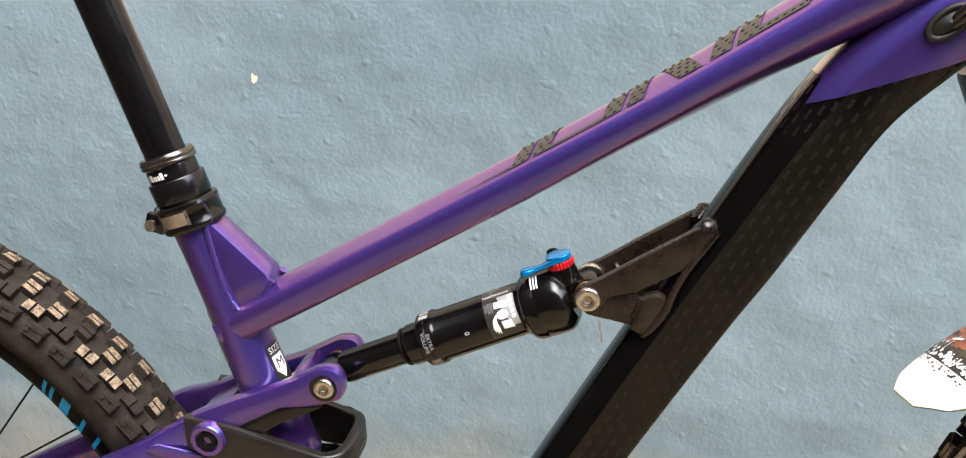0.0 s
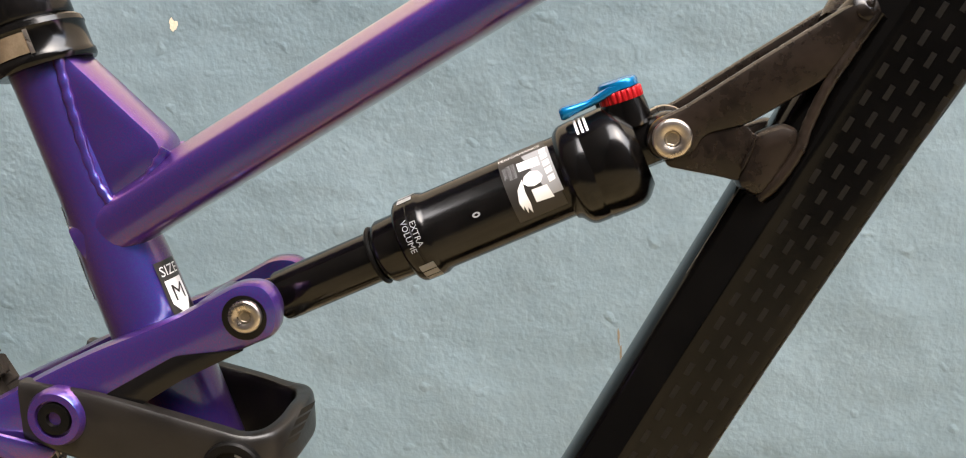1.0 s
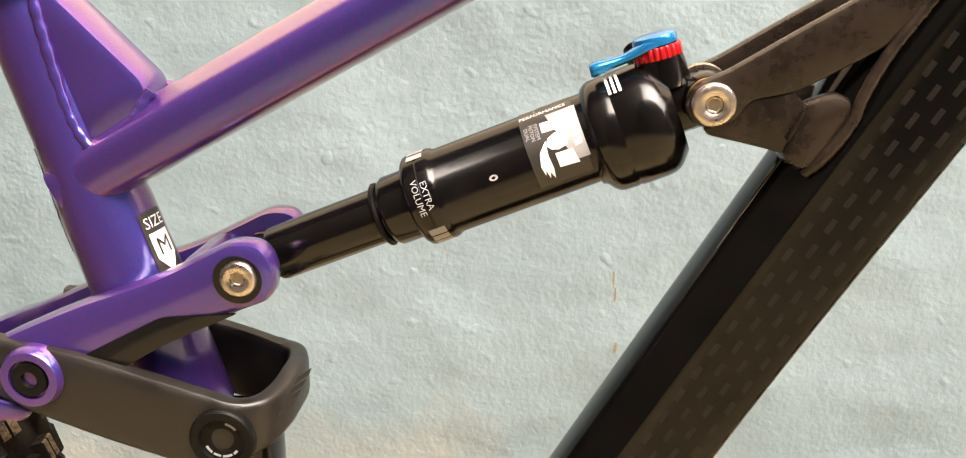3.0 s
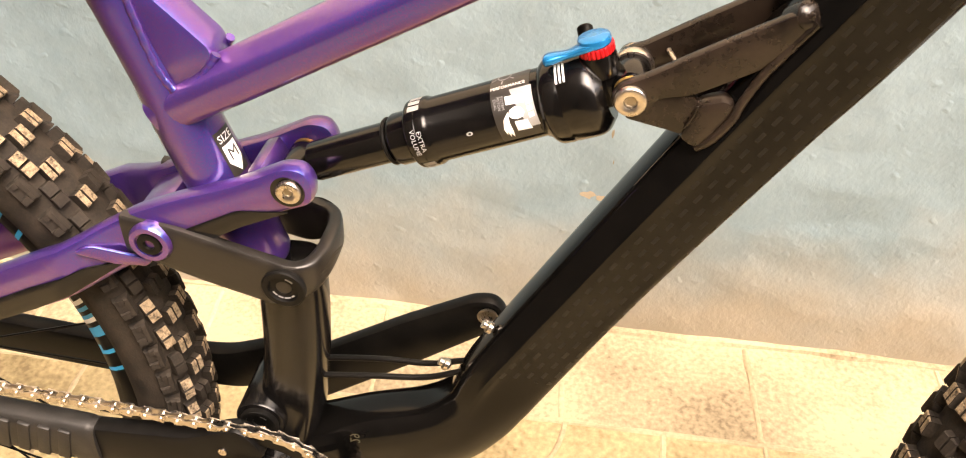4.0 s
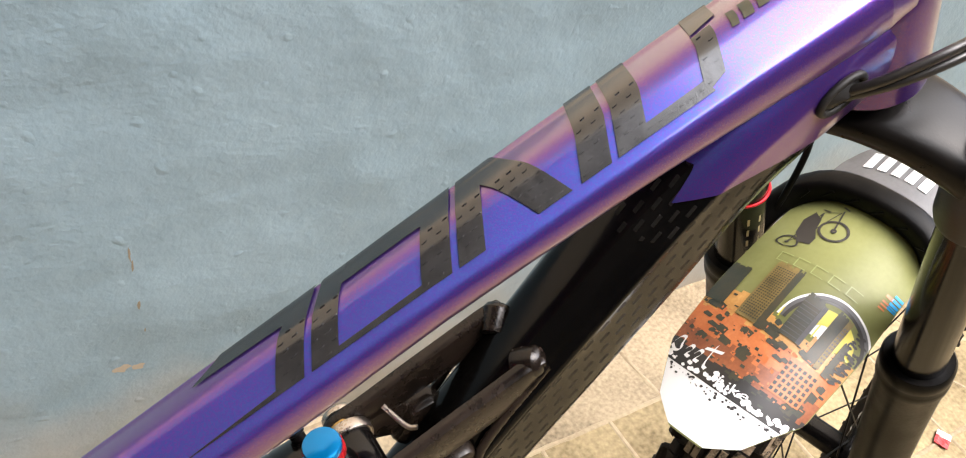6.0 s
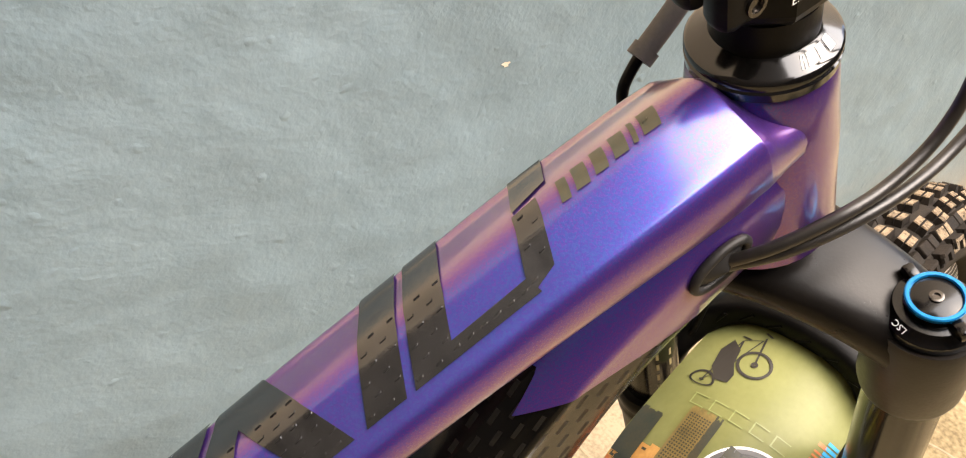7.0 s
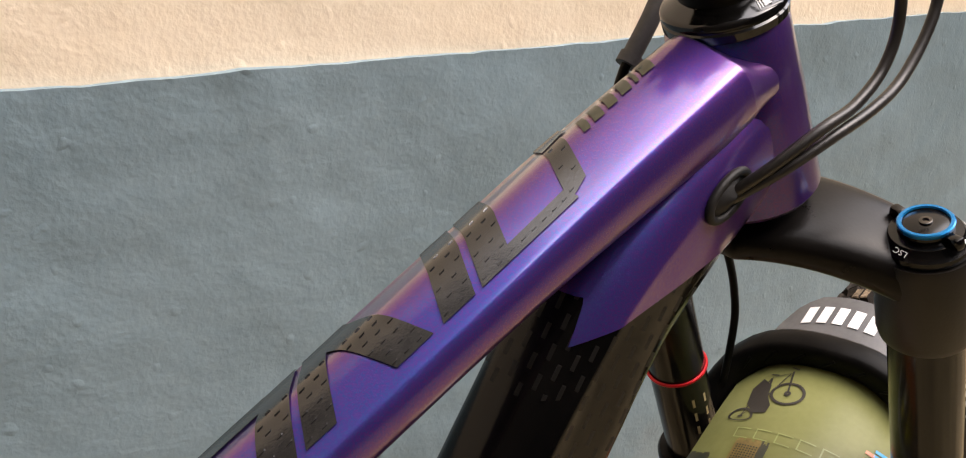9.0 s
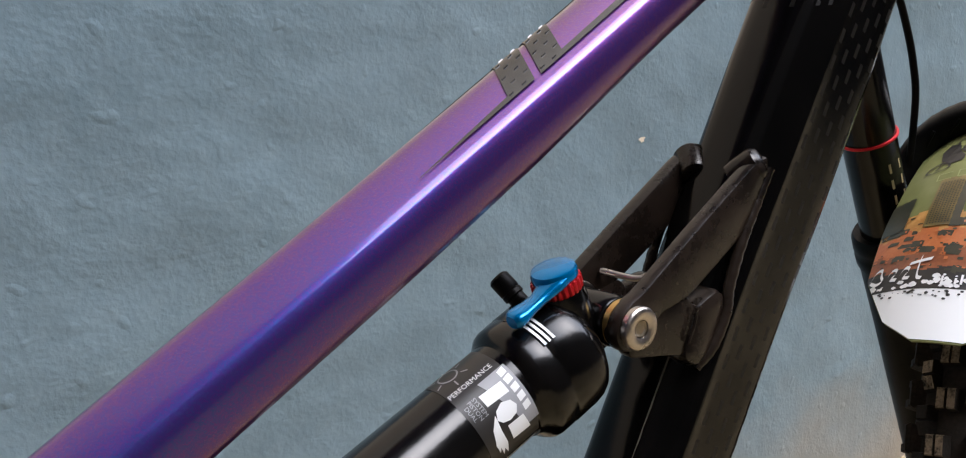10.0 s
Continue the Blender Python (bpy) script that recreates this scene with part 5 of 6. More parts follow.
def wheel(name, m, seed, label, blue, arc):
    rnd = random.Random(seed)
    prof = []
    for k in range(15):
        t = math.pi * (0.5 - k / 14) * 1.35
        prof.append((0.0305 * math.sin(t), R_WHEEL - 0.0335 + 0.0285 * math.cos(t)))
    bm = bmesh.new()
    rings = []
    for k in range(120):
        a = 2 * math.pi * k / 120
        rings.append([Vector((r * math.cos(a), y, r * math.sin(a))) for y, r in prof] + [Vector(((R_WHEEL - 0.058) * math.cos(a), y, (R_WHEEL - 0.058) * math.sin(a))) for y in (-0.013, 0.013)])
    skin(bm, rings, closed=True)
    hub = new(name)
    hub.empty_display_size = 0.05
    hub.parent = bike
    tagged(hub, label)
    part("tyre", placed(bm, m), RUBBER, hub)
    rest, near = bmesh.new(), []
    count = 82
    for k in range(count):
        for y, da, kind in ((-0.0066, 0.0, 0), (0.0066, 0.12, 0), (-0.0172, 0.5, 1), (0.0172, 0.62, 1), (-0.0262, 0.02, 2), (0.0262, 0.02, 2)):
            if kind == 0 and k % 3 == 2:
                y *= 1.4
            turn = math.degrees(2 * math.pi * (k + da + rnd.uniform(-0.03, 0.03)) / count)
            dusty = rnd.random() < (0.85, 0.5, 0.12)[kind]
            here = m @ knob_frame(radians(turn), y) @ pose(rnd.uniform(-0.0004, 0.0004), 0, rnd.uniform(-0.0005, 0.0003), rnd.uniform(-3, 3), rnd.uniform(-3, 3), (180 if y > 0 and kind == 2 else 0) + rnd.uniform(-4, 4))
            if arc[0] < (turn + 180) % 360 - 180 < arc[1] or arc[0] < turn < arc[1]:
                near.append((KNOBS[kind][dusty], here))
            else:
                rest.from_mesh(KNOBS[kind][dusty])
                rest.verts.ensure_lookup_table()
                for v in rest.verts[-len(KNOBS[kind][dusty].vertices):]:
                    v.co = here @ v.co
    tagged(part("tread", rest, (RUBBER, DUSTY), hub, "worn dusty tread knobs", smooth=False), kind="stuff")
    for data, here in near:
        ob = new("tread_knob", data)
        ob.parent = hub
        ob.matrix_basis = here
    bm = bmesh.new()
    rings = []
    for k in range(96):
        a = 2 * math.pi * k / 96
        rings.append([Vector((r * math.cos(a), y, r * math.sin(a))) for y, r in ((-0.0150, R_WHEEL - 0.052), (-0.0158, R_WHEEL - 0.055), (-0.0156, R_WHEEL - 0.065), (-0.0125, R_WHEEL - 0.073), (-0.006, R_WHEEL - 0.077), (0.006, R_WHEEL - 0.077), (0.0125, R_WHEEL - 0.073), (0.0156, R_WHEEL - 0.065), (0.0158, R_WHEEL - 0.055), (0.0150, R_WHEEL - 0.052), (0, R_WHEEL - 0.057))])
    skin(bm, rings, closed=True)
    part("rim", placed(bm, m), SATIN, hub)
    lean = lambda a, side: (lambda x, r: Vector((r * math.cos(a + radians(x)), side * (float(np.interp(r, [0.2805, 0.2885, 0.2985], [0.0128, 0.0159, 0.0160])) + 0.0006), r * math.sin(a + radians(x)))))
    stroke = lambda x0, r0, x1, r1, w: patch([(x0, r0), (x0 + w, r0), (x1 + w, r1), (x1, r1)], 2, 4)
    BARS = ([(0.0, 0.2820, 1.1, 0.2965, 0.8)], [(0.0, 0.2820, 1.1, 0.2965, 0.8), (0.8, 0.2820, 0.9, 0.2850, 1.3)], [(0.0, 0.2820, 1.1, 0.2965, 1.9)], [(0.0, 0.2820, 1.1, 0.2965, 0.7), (1.5, 0.2820, 2.6, 0.2965, 0.7)])
    for material, start in ((CYAN if blue else WHITE, 29.5), (WHITE, 13.0), (CYAN if blue else WHITE, 3.0)):
        for turn in (0, 90, 180, 270):
            for k, strokes in enumerate(BARS):
                for side in (-1, 1):
                    part("rim_graphic", placed(joined(*[bent(stroke(*q), lean(radians(start + turn + 3.6 * k), side)) for q in strokes]), m), material, hub)
    part("hub_body", placed(lathe([(-0.052, 0.009), (-0.045, 0.010), (-0.036, 0.012), (-0.034, 0.027), (-0.030, 0.027), (-0.028, 0.0135), (0.022, 0.0135), (0.026, 0.026), (0.030, 0.026), (0.032, 0.012), (0.045, 0.010), (0.052, 0.009)], (0, 0, 0), Y, 28), m), ANODISED, hub)
    for k in range(32):
        side = -1 if k % 2 else 1
        a = 2 * math.pi * k / 32
        d = 1.15 if (k // 2) % 2 else -1.15
        p0 = Vector((0.0235 * math.cos(a + d), side * 0.029, 0.0235 * math.sin(a + d)))
        p1 = Vector(((R_WHEEL - 0.076) * math.cos(a), side * 0.003, (R_WHEEL - 0.076) * math.sin(a)))
        part("spoke", placed(cable([p0, p0.lerp(p1, 0.5), p1], 0.0010, 6, 1), m), SATIN, hub)
    bm = plate(circle(0, 0, 0.09, 60), 0.0395, 0.0415, [circle(0.078 * math.cos(a), 0.078 * math.sin(a), 0.0045, 10) for a in [k * math.pi / 12 for k in range(24)]] + [circle(0, 0, 0.066, 40)], 0.0)
    part("brake_disc", placed(bm, m), GUNMETAL, hub)
    for k in range(6):
        a = k * math.pi / 3
        part("spider_arm", placed(plate(rounded([(r * math.cos(a + d), r * math.sin(a + d)) for r, d in ((0.02, -0.25), (0.068, 0.25), (0.068, 0.36), (0.02, 0.25))], 0.002), 0.0395, 0.0415, (), 0.0), m), SATIN, hub)
    return hub


front = wheel("front_wheel", FW, 3, "knobbly dusty front tyre on a black rim", False, (60, 215))
rear = wheel("rear_wheel", RW, 8, "knobbly dusty rear tyre on a black rim with blue marks", True, (-30, 110))

# fork, in its own frame: x ahead, y to the far side, z up the steerer
HF = 0.072


def fork_part(name, bm, material, parent, label=""):
    return part(name, placed(bm, FORK), material, parent, label)


bm = bmesh.new()
rows = []
for k in range(33):
    y = -0.092 + 0.184 * k / 32
    q = abs(y) / HF
    half = 0.031 - 0.010 * min(1, q) if abs(y) < HF else math.sqrt(max(1e-6, 0.0215**2 - (abs(y) - HF) ** 2))
    top, low = 0.008 - 0.022 * min(1, q) ** 2, -0.013 - 0.029 * min(1, q) ** 2
    rows.append(ring(Vector((-0.010 + 0.010 * min(1, q), y, (top + low) / 2)), Vector((0, 0, 1)), Vector((1, 0, 0)), (top - low) / 2, half, 24, 3.0))
skin(bm, rows)
fork = fork_part("suspension_fork", bm, CROWN, bike, "black suspension fork with a blue-ringed damper dial")
for side in (-1, 1):
    fork_part("crown_cup", lathe([(-0.014, 0.0190), (-0.013, 0.0212), (-0.017, 0.0225), (-0.060, 0.0222), (-0.064, 0.0212), (-0.064, 0.0178)], (0, side * HF, 0), (0, 0, 1), 36), FORGED, fork)
    leg = fork_part("stanchion", lathe([(-0.02, 0.0175), (-0.30, 0.0175)], (0, side * HF, 0), (0, 0, 1), 36), BLACK, fork, "gloss black stanchion")
    if side > 0:
        fork_part("travel_ring", cable([(0.0182 * math.cos(a), side * HF + 0.0182 * math.sin(a), -0.142) for a in [k * math.pi / 8 for k in range(17)]], 0.0011, 8, 3), RED, leg, "red rubber travel ring")
        fork_part("leg_print", joined(*[bent(patch([(a, -0.158 - 0.012 * k), (a + 0.10, -0.158 - 0.012 * k), (a + 0.10, -0.165 - 0.012 * k), (a, -0.165 - 0.012 * k)], 2, 1), lambda x, y: Vector((0.0177 * math.cos(x + 4.0), side * HF + 0.0177 * math.sin(x + 4.0), y))) for a in (0.0, 0.5) for k in range(4)]), GOLD, leg)
    low = fork_part("lower_leg", lathe([(-0.217, 0.0178), (-0.216, 0.0225), (-0.219, 0.0242), (-0.227, 0.0245), (-0.229, 0.0236), (-0.233, 0.0245), (-0.240, 0.0243), (-0.244, 0.0228), (-0.30, 0.0218), (-0.45, 0.0205), (-0.535, 0.0195), (-0.545, 0.017), (-0.548, 0.012)], (0, side * HF, 0), (0, 0, 1), 36), SATIN, fork, "satin black lower leg")
    fork_part("dropout", plate(rounded([(-0.018, -0.545), (0.03, -0.558), (0.066, -0.545), (0.066, -0.512), (0.01, -0.49)], 0.010), side * (HF - 0.018), side * (HF - 0.004), (), 0.003), SATIN, low)
fork_part("axle_lever", cable([(0.052, -0.094, -0.532), (0.046, -0.104, -0.517), (0.030, -0.106, -0.49), (0.020, -0.104, -0.465)], 0.0045, 10), SATIN, fork, "black axle lever")
fork_part("axle_head", lathe([(0.076, 0.009), (0.096, 0.009), (0.098, 0.006)], (0.054, 0, -0.530), -Y, 20), SATIN, fork)
D0 = Matrix.Translation((0, -HF, -0.0145)) @ Matrix.Scale(0.78, 4)


def dial_part(name, bm, material, parent, label=""):
    return fork_part(name, placed(bm, D0), material, parent, label)


dial = dial_part("damper_dial", lathe([(0.002, 0.0245), (0.006, 0.0240), (0.007, 0.0228), (0.0085, 0.0212), (0.012, 0.0195), (0.0125, 0.0150), (0.0165, 0.0145), (0.0175, 0.0130)], (0, 0, 0), (0, 0, 1), 40), ANODISED, fork, "black damper dial with a blue ring")
dial_part("dial_ring", lathe([(0.0160, 0.0150), (0.0182, 0.0152), (0.0188, 0.0145), (0.0188, 0.0128), (0.0178, 0.0122)], (0, 0, 0), (0, 0, 1), 40, caps=False), BLUE, dial, "blue anodised ring")
dial_part("dial_screw", lathe([(0.0170, 0.0036), (0.0186, 0.0036), (0.0188, 0.003), (0.0188, 0.0018), (0.0178, 0.0017)], (0, 0, 0), (0, 0, 1), 18), GUNMETAL, dial)
for a in (62, 242):
    dial_part("dial_tab", block(0.010, 0.0065, 0.0075, Matrix.Translation((0.0192 * math.cos(radians(a)), 0.0192 * math.sin(radians(a)), 0.0135)) @ pose(0, 0, 0, 0, -8, a), 0.0018), ANODISED, dial)
for k in range(7):
    dial_part("dial_mark", bent(patch([(-1.75 + 0.155 * k, 0.0), (-1.65 + 0.155 * k, 0.0), (-1.65 + 0.155 * k, 0.0040), (-1.75 + 0.155 * k, 0.0040)], 2, 1), lambda x, y: Vector(((0.0231 - y * 0.62) * math.cos(x), (0.0231 - y * 0.62) * math.sin(x), 0.0074 + y * 0.85))), WHITE, dial)
dial_part("dial_word", placed(fine(flat_text("LSC", 0.0048), 0.002), Matrix.Translation((-0.0205, 0.0075, 0.0100)) @ pose(0, 0, 0, 0, -35, 0) @ pose(0, 0, 0, 0, 0, 70)), WHITE, dial)
# brace between the legs, with its ribs
arch = []
for k in range(25):
    t = math.pi * k / 24
    y, z = -0.070 * math.cos(t), -0.240 + 0.083 * math.sin(t) ** 0.5
    arch.append((0.053 - 0.041 * math.cos(t) ** 4, y, z))
bm = bmesh.new()
rings = []
for k, p in enumerate(arch):
    a, b = Vector(arch[max(k - 1, 0)]), Vector(arch[min(k + 1, 24)])
    t = (b - a).normalized()
    rings.append(ring(Vector(p), Vector((1, 0, 0)), t.cross(Vector((1, 0, 0))).normalized(), 0.0095, 0.0095, 16, 3.5))
skin(bm, rings)
brace = fork_part("fork_brace", bm, SATIN, fork, "satin black arched brace")
for k in range(3, 22, 2):
    p, q = arch[k], arch[k + 1]
    fork_part("brace_rib", cable([(p[0] - 0.0090, p[1], p[2] + 0.004), (q[0] - 0.0090, q[1], q[2] - 0.004)], 0.0012, 6, 2), SATIN, brace)


# mudguard over the front tyre
def guard_point(a, y, lift=0.0):
    """On the mudguard: a degrees back from straight ahead round the axle, y across."""
    r = float(np.interp(a, [100, 106, 113, 124, 145], [0.372, 0.365, 0.362, 0.372, 0.400])) + lift - 0.020 * (y / 0.052) ** 2
    return Vector((r * math.cos(radians(a - 24.3)), y, r * math.sin(radians(a - 24.3))))


def half_width(a):
    return float(np.interp(a, [102.5, 103.5, 106, 112, 128, 136.5, 141.5, 143.3], [0.022, 0.034, 0.044, 0.049, 0.053, 0.050, 0.031, 0.012]))


def sheet(a0, a1, n, lift, thick):
    bm = bmesh.new()
    vs = [[bm.verts.new(guard_point(a0 + (a1 - a0) * i / n, half_width(a0 + (a1 - a0) * i / n) * (k / 8 - 1), lift)) for k in range(17)] for i in range(n + 1)]
    for a, b in zip(vs, vs[1:]):
        for k in range(16):
            bm.faces.new((a[k], a[k + 1], b[k + 1], b[k]))
    bmesh.ops.recalc_face_normals(bm, faces=bm.faces)
    bmesh.ops.solidify(bm, geom=bm.faces[:], thickness=thick)
    return bm


guard = part("mudguard", placed(sheet(111, 143.3, 40, 0.0, 0.0012), GUARD), LIME, bike, "glossy printed plastic mudguard in lime, orange and white")
part("mudguard_front", placed(sheet(102.5, 112.5, 16, 0.0015, 0.0015), GUARD), LENS_GREY, guard, "dark grey front half of the mudguard")


def printed(name, bm, material, lift, label=""):
    """A print on the mudguard, drawn flat: x is degrees back round the wheel, y metres across."""
    for v in bm.verts:
        v.co.x = float(np.interp(v.co.x, [96, 105, 118, 127, 137, 145.5], [111.5, 120.5, 127, 132, 138.3, 143.2]))
    return tagged(part(name, placed(bent(bm, lambda x, y: guard_point(x, max(-half_width(x) + 0.0004, min(half_width(x) - 0.0004, y)), lift)), GUARD), material, guard, label), kind="stuff" if name in ("splatter", "orange_city", "dark_city", "side_spots", "tower_window") else "")


def band(a0, a1, y0, y1, n=10, m=10):
    return patch([(a0, y0), (a1, y0), (a1, y1), (a0, y1)], n, m)


printed("white_end", band(136.5, 145.4, -0.052, 0.052, 12, 14), WHITE, 0.0004, "white printed end")
rnd = random.Random(11)


def jagged(base, reach, low, high, ymin=-0.053, ymax=0.053):
    """Blocks of uneven height that stand on the line base, side by side across the guard."""
    out, y = [], ymin
    while y < ymax:
        w = rnd.uniform(low, high)
        out.append(band(base - rnd.uniform(0.1, reach), base + 0.05, y, min(ymax, y + w), 2, 2))
        y += w
    return out


for name, base, end, reach, material, lift, label in (("amber_field", 122.5, 127.0, 2.2, AMBER, 0.0003, "amber printed rooftops"), ("orange_field", 126.6, 131.6, 1.6, ORANGE, 0.0004, "orange printed streets"), ("red_field", 131.0, 134.8, 1.6, REDPRINT, 0.0005, "red printed streets"), ("dark_field", 134.4, 137.0, 1.3, DARKPRINT, 0.0006, "dark printed band")):
    printed(name, joined(band(base, end, -0.054, 0.054, 6, 14), *jagged(base, reach, 0.002, 0.007)), material, lift, label)
flecks = []
for k in range(46):
    a, y = rnd.uniform(122.0, 134.0), rnd.uniform(-0.05, 0.046)
    w, h = rnd.uniform(0.3, 1.3), rnd.uniform(0.0025, 0.010)
    flecks.append(polygon([(a, y), (a + w, y + h * 0.1), (a + w * 0.8, y + h), (a + w * 0.3, y + h * 1.05), (a - 0.3, y + h * 0.8)]))
for k in range(120):
    a, y = rnd.uniform(121.5, 135.5), rnd.uniform(-0.051, 0.049)
    flecks.append(band(a, a + rnd.uniform(0.12, 0.5), y, y + rnd.uniform(0.0006, 0.0035), 1, 1))
printed("dark_city", joined(*flecks), OLIVE, 0.0007, "dark printed roofs")
flecks = []
for k in range(9):
    a, y, w = rnd.uniform(124.5, 132.0), rnd.uniform(-0.03, 0.03), rnd.uniform(0.016, 0.030)
    flecks.append(polygon([(a, y), (a + 0.55, y), (a + 0.55 - w * 60, y + w), (a - w * 60, y + w)]))
for k in range(70):
    a, y = rnd.uniform(123.0, 133.5), rnd.uniform(-0.05, 0.049)
    flecks.append(band(a, a + rnd.uniform(0.1, 0.4), y, y + rnd.uniform(0.0005, 0.003), 1, 1))
printed("orange_city", joined(*[fine(p, 2.0) for p in flecks]), ORANGE, 0.0008, "orange printed roads and windows")
printed("grid_house", joined(band(126.5, 132.6, -0.042, -0.022, 4, 6)), ORANGE, 0.0009, "orange printed house front")
printed("tower_window", joined(*[band(127.0 + 0.95 * i, 127.6 + 0.95 * i, -0.0408 + 0.0033 * j, -0.0388 + 0.0033 * j, 1, 1) for i in range(6) for j in range(6)]), DARKPRINT, 0.0011)
for r0, r1, material in ((0.0285, 0.0300, WHITE), (0.0260, 0.0285, LENS_GREY), (0.0238, 0.0260, DARKPRINT), (0.0200, 0.0238, LIME), (0.009, 0.0200, YELLOW), (0.0005, 0.009, WHITE)):
    ringed = annulus(0, 0, r0, r1, 40, 0, 180)
    for v in ringed.verts:
        v.co = Vector((121.0 - v.co.y * 330, -0.0275 + v.co.x, 0))
    printed("print_ring", ringed, material, 0.00035)
for y0, y1, a0, a1, material in ((0.036, 0.052, 115.0, 124.5, OLIVE), (0.0085, 0.024, 111.0, 125.0, TOWERGOLD), (0.0040, 0.0088, 111.2, 125.5, OLIVE), (-0.0180, -0.0060, 114.4, 124.0, OLIVE), (-0.0210, -0.0180, 115.0, 124.0, LENS_GREY), (-0.0340, -0.0270, 114.0, 125.0, OLIVE), (-0.0375, -0.0340, 114.4, 125.5, TOWERGOLD), (-0.0440, -0.0400, 118.5, 126.0, OLIVE)):
    printed("print_tower", joined(band(a0, a1, y0, y1, 8, 4), *[band(a0 - rnd.uniform(0.2, 0.9), a0 + 0.1, y0 + (y1 - y0) * q, y0 + (y1 - y0) * (q + 0.25), 1, 1) for q in (0.05, 0.4, 0.7)]), material, 0.001)
printed("tower_window", joined(*[band(112.0 + 0.55 * i, 112.3 + 0.55 * i, 0.0095 + 0.0017 * j, 0.0105 + 0.0017 * j, 1, 1) for i in range(23) for j in range(8)]), OLIVE, 0.0013)
printed("tower_window", joined(*[band(116.0 + 0.9 * i, 116.15 + 0.9 * i, -0.0176, -0.0066, 1, 3) for i in range(9)], *[band(116.0 + 0.8 * i, 116.3 + 0.8 * i, -0.0372 + 0.0016 * j, -0.0362 + 0.0016 * j, 1, 1) for i in range(11) for j in range(2)]), LENS_GREY, 0.0013)
printed("street_light", joined(*[band(rnd.uniform(116, 121), 121.5, y, y + 0.0008, 2, 1) for y in (-0.0235, -0.0385, 0.0000)]), YELLOW, 0.0012)
drops = []
for k in range(70):
    a, y, r = 136.6 - abs(rnd.gauss(0, 0.55)), rnd.uniform(-0.05, 0.05), rnd.uniform(0.0006, 0.0026)
    drops.append(polygon([(a + r * 190 * math.cos(t) * rnd.uniform(0.7, 1.1), y + r * math.sin(t) * rnd.uniform(0.7, 1.1)) for t in [i * math.pi / 5 for i in range(10)]]))
printed("splatter", joined(*drops), WHITE, 0.0009, "white printed splashes")
drops = []
for k in range(60):
    a, y, r = 137.3 + abs(rnd.gauss(0, 0.6)), rnd.uniform(-0.05, 0.05), rnd.uniform(0.0004, 0.0014)
    drops.append(polygon([(a + r * 190 * math.cos(t) * rnd.uniform(0.7, 1.1), y + r * math.sin(t) * rnd.uniform(0.7, 1.1)) for t in [i * math.pi / 4 for i in range(8)]]))
printed("splatter", joined(*drops), DARKPRINT, 0.0007)
for y, a in ((0.031, 105.2), (0.010, 101.5)):
    big = 0.0082 if y > 0.02 else 0.0105
    for r0, r1 in ((0.82, 1.0), (0.05, 0.2)):
        wheel_print = annulus(0, 0, big * r0, big * r1, 28)
        for v in wheel_print.verts:
            v.co = Vector((a + v.co.x * 150, y + v.co.y, 0))
        printed("wheel_print", wheel_print, DARKPRINT, 0.0006)
strokes = [[(105.2, 0.031), (102.4, 0.0215)], [(102.4, 0.0215), (99.4, 0.0250)], [(99.4, 0.0250), (105.2, 0.031)], [(102.4, 0.0215), (98.6, 0.0150)], [(99.4, 0.0250), (98.6, 0.0150)], [(98.2, 0.0142), (101.5, 0.0100)], [(98.9, 0.0270), (99.0, 0.0215)], [(97.6, 0.0165), (97.9, 0.0115)]]
printed("frame_print", joined(*[patch([(p[0] + e * 0.16, p[1] + e * 0.0010), (q[0] + e * 0.16, q[1] + e * 0.0010), (q[0] - e * 0.16, q[1] - e * 0.0010), (p[0] - e * 0.16, p[1] - e * 0.0010)], 4, 1) for p, q in strokes for e in (0.5,)]), DARKPRINT, 0.0006, "dark printed bicycle shape")
printed("dark_blot", polygon([(99.6, 0.0300), (101.2, 0.0335), (103.4, 0.0310), (104.6, 0.0240), (104.4, 0.0165), (103.4, 0.0160), (102.2, 0.0205), (100.6, 0.0225)]), DARKPRINT, 0.0006)
for k in range(5):
    printed("faint_mark", joined(band(108.0 - 0.15 * k, 110.4 - 0.15 * k, 0.028 - 0.0125 * k, 0.0272 - 0.0125 * k, 3, 1), band(108.0 - 0.15 * k, 108.2 - 0.15 * k, 0.019 - 0.0125 * k, 0.028 - 0.0125 * k, 1, 3), band(110.2 - 0.15 * k, 110.4 - 0.15 * k, 0.019 - 0.0125 * k, 0.028 - 0.0125 * k, 1, 3)), FAINT, 0.0005, "faint maker's mark as plain outlines")
printed("corner_print", joined(*[band(103.5 + 0.55 * k, 103.85 + 0.55 * k, -0.0505, -0.0445, 1, 3) for k in range(5)]), CYAN, 0.0006, "blue printed corner stripes")
printed("corner_print", joined(*[band(104.1 + 0.9 * k, 104.5 + 0.9 * k, -0.0450, -0.0405, 1, 3) for k in range(4)]), ORANGE, 0.0006, "orange printed corner stripes")
printed("side_spots", joined(*[polygon([(a + 0.30 * math.cos(t), y + 0.0016 * math.sin(t)) for t in [i * math.pi / 4 for i in range(8)]]) for a, y in [(rnd.uniform(115, 126), rnd.uniform(-0.052, -0.043)) for _ in range(46)]]), DARKPRINT, 0.0011)
word = fine(flat_text("bike", 0.0135), 0.003)
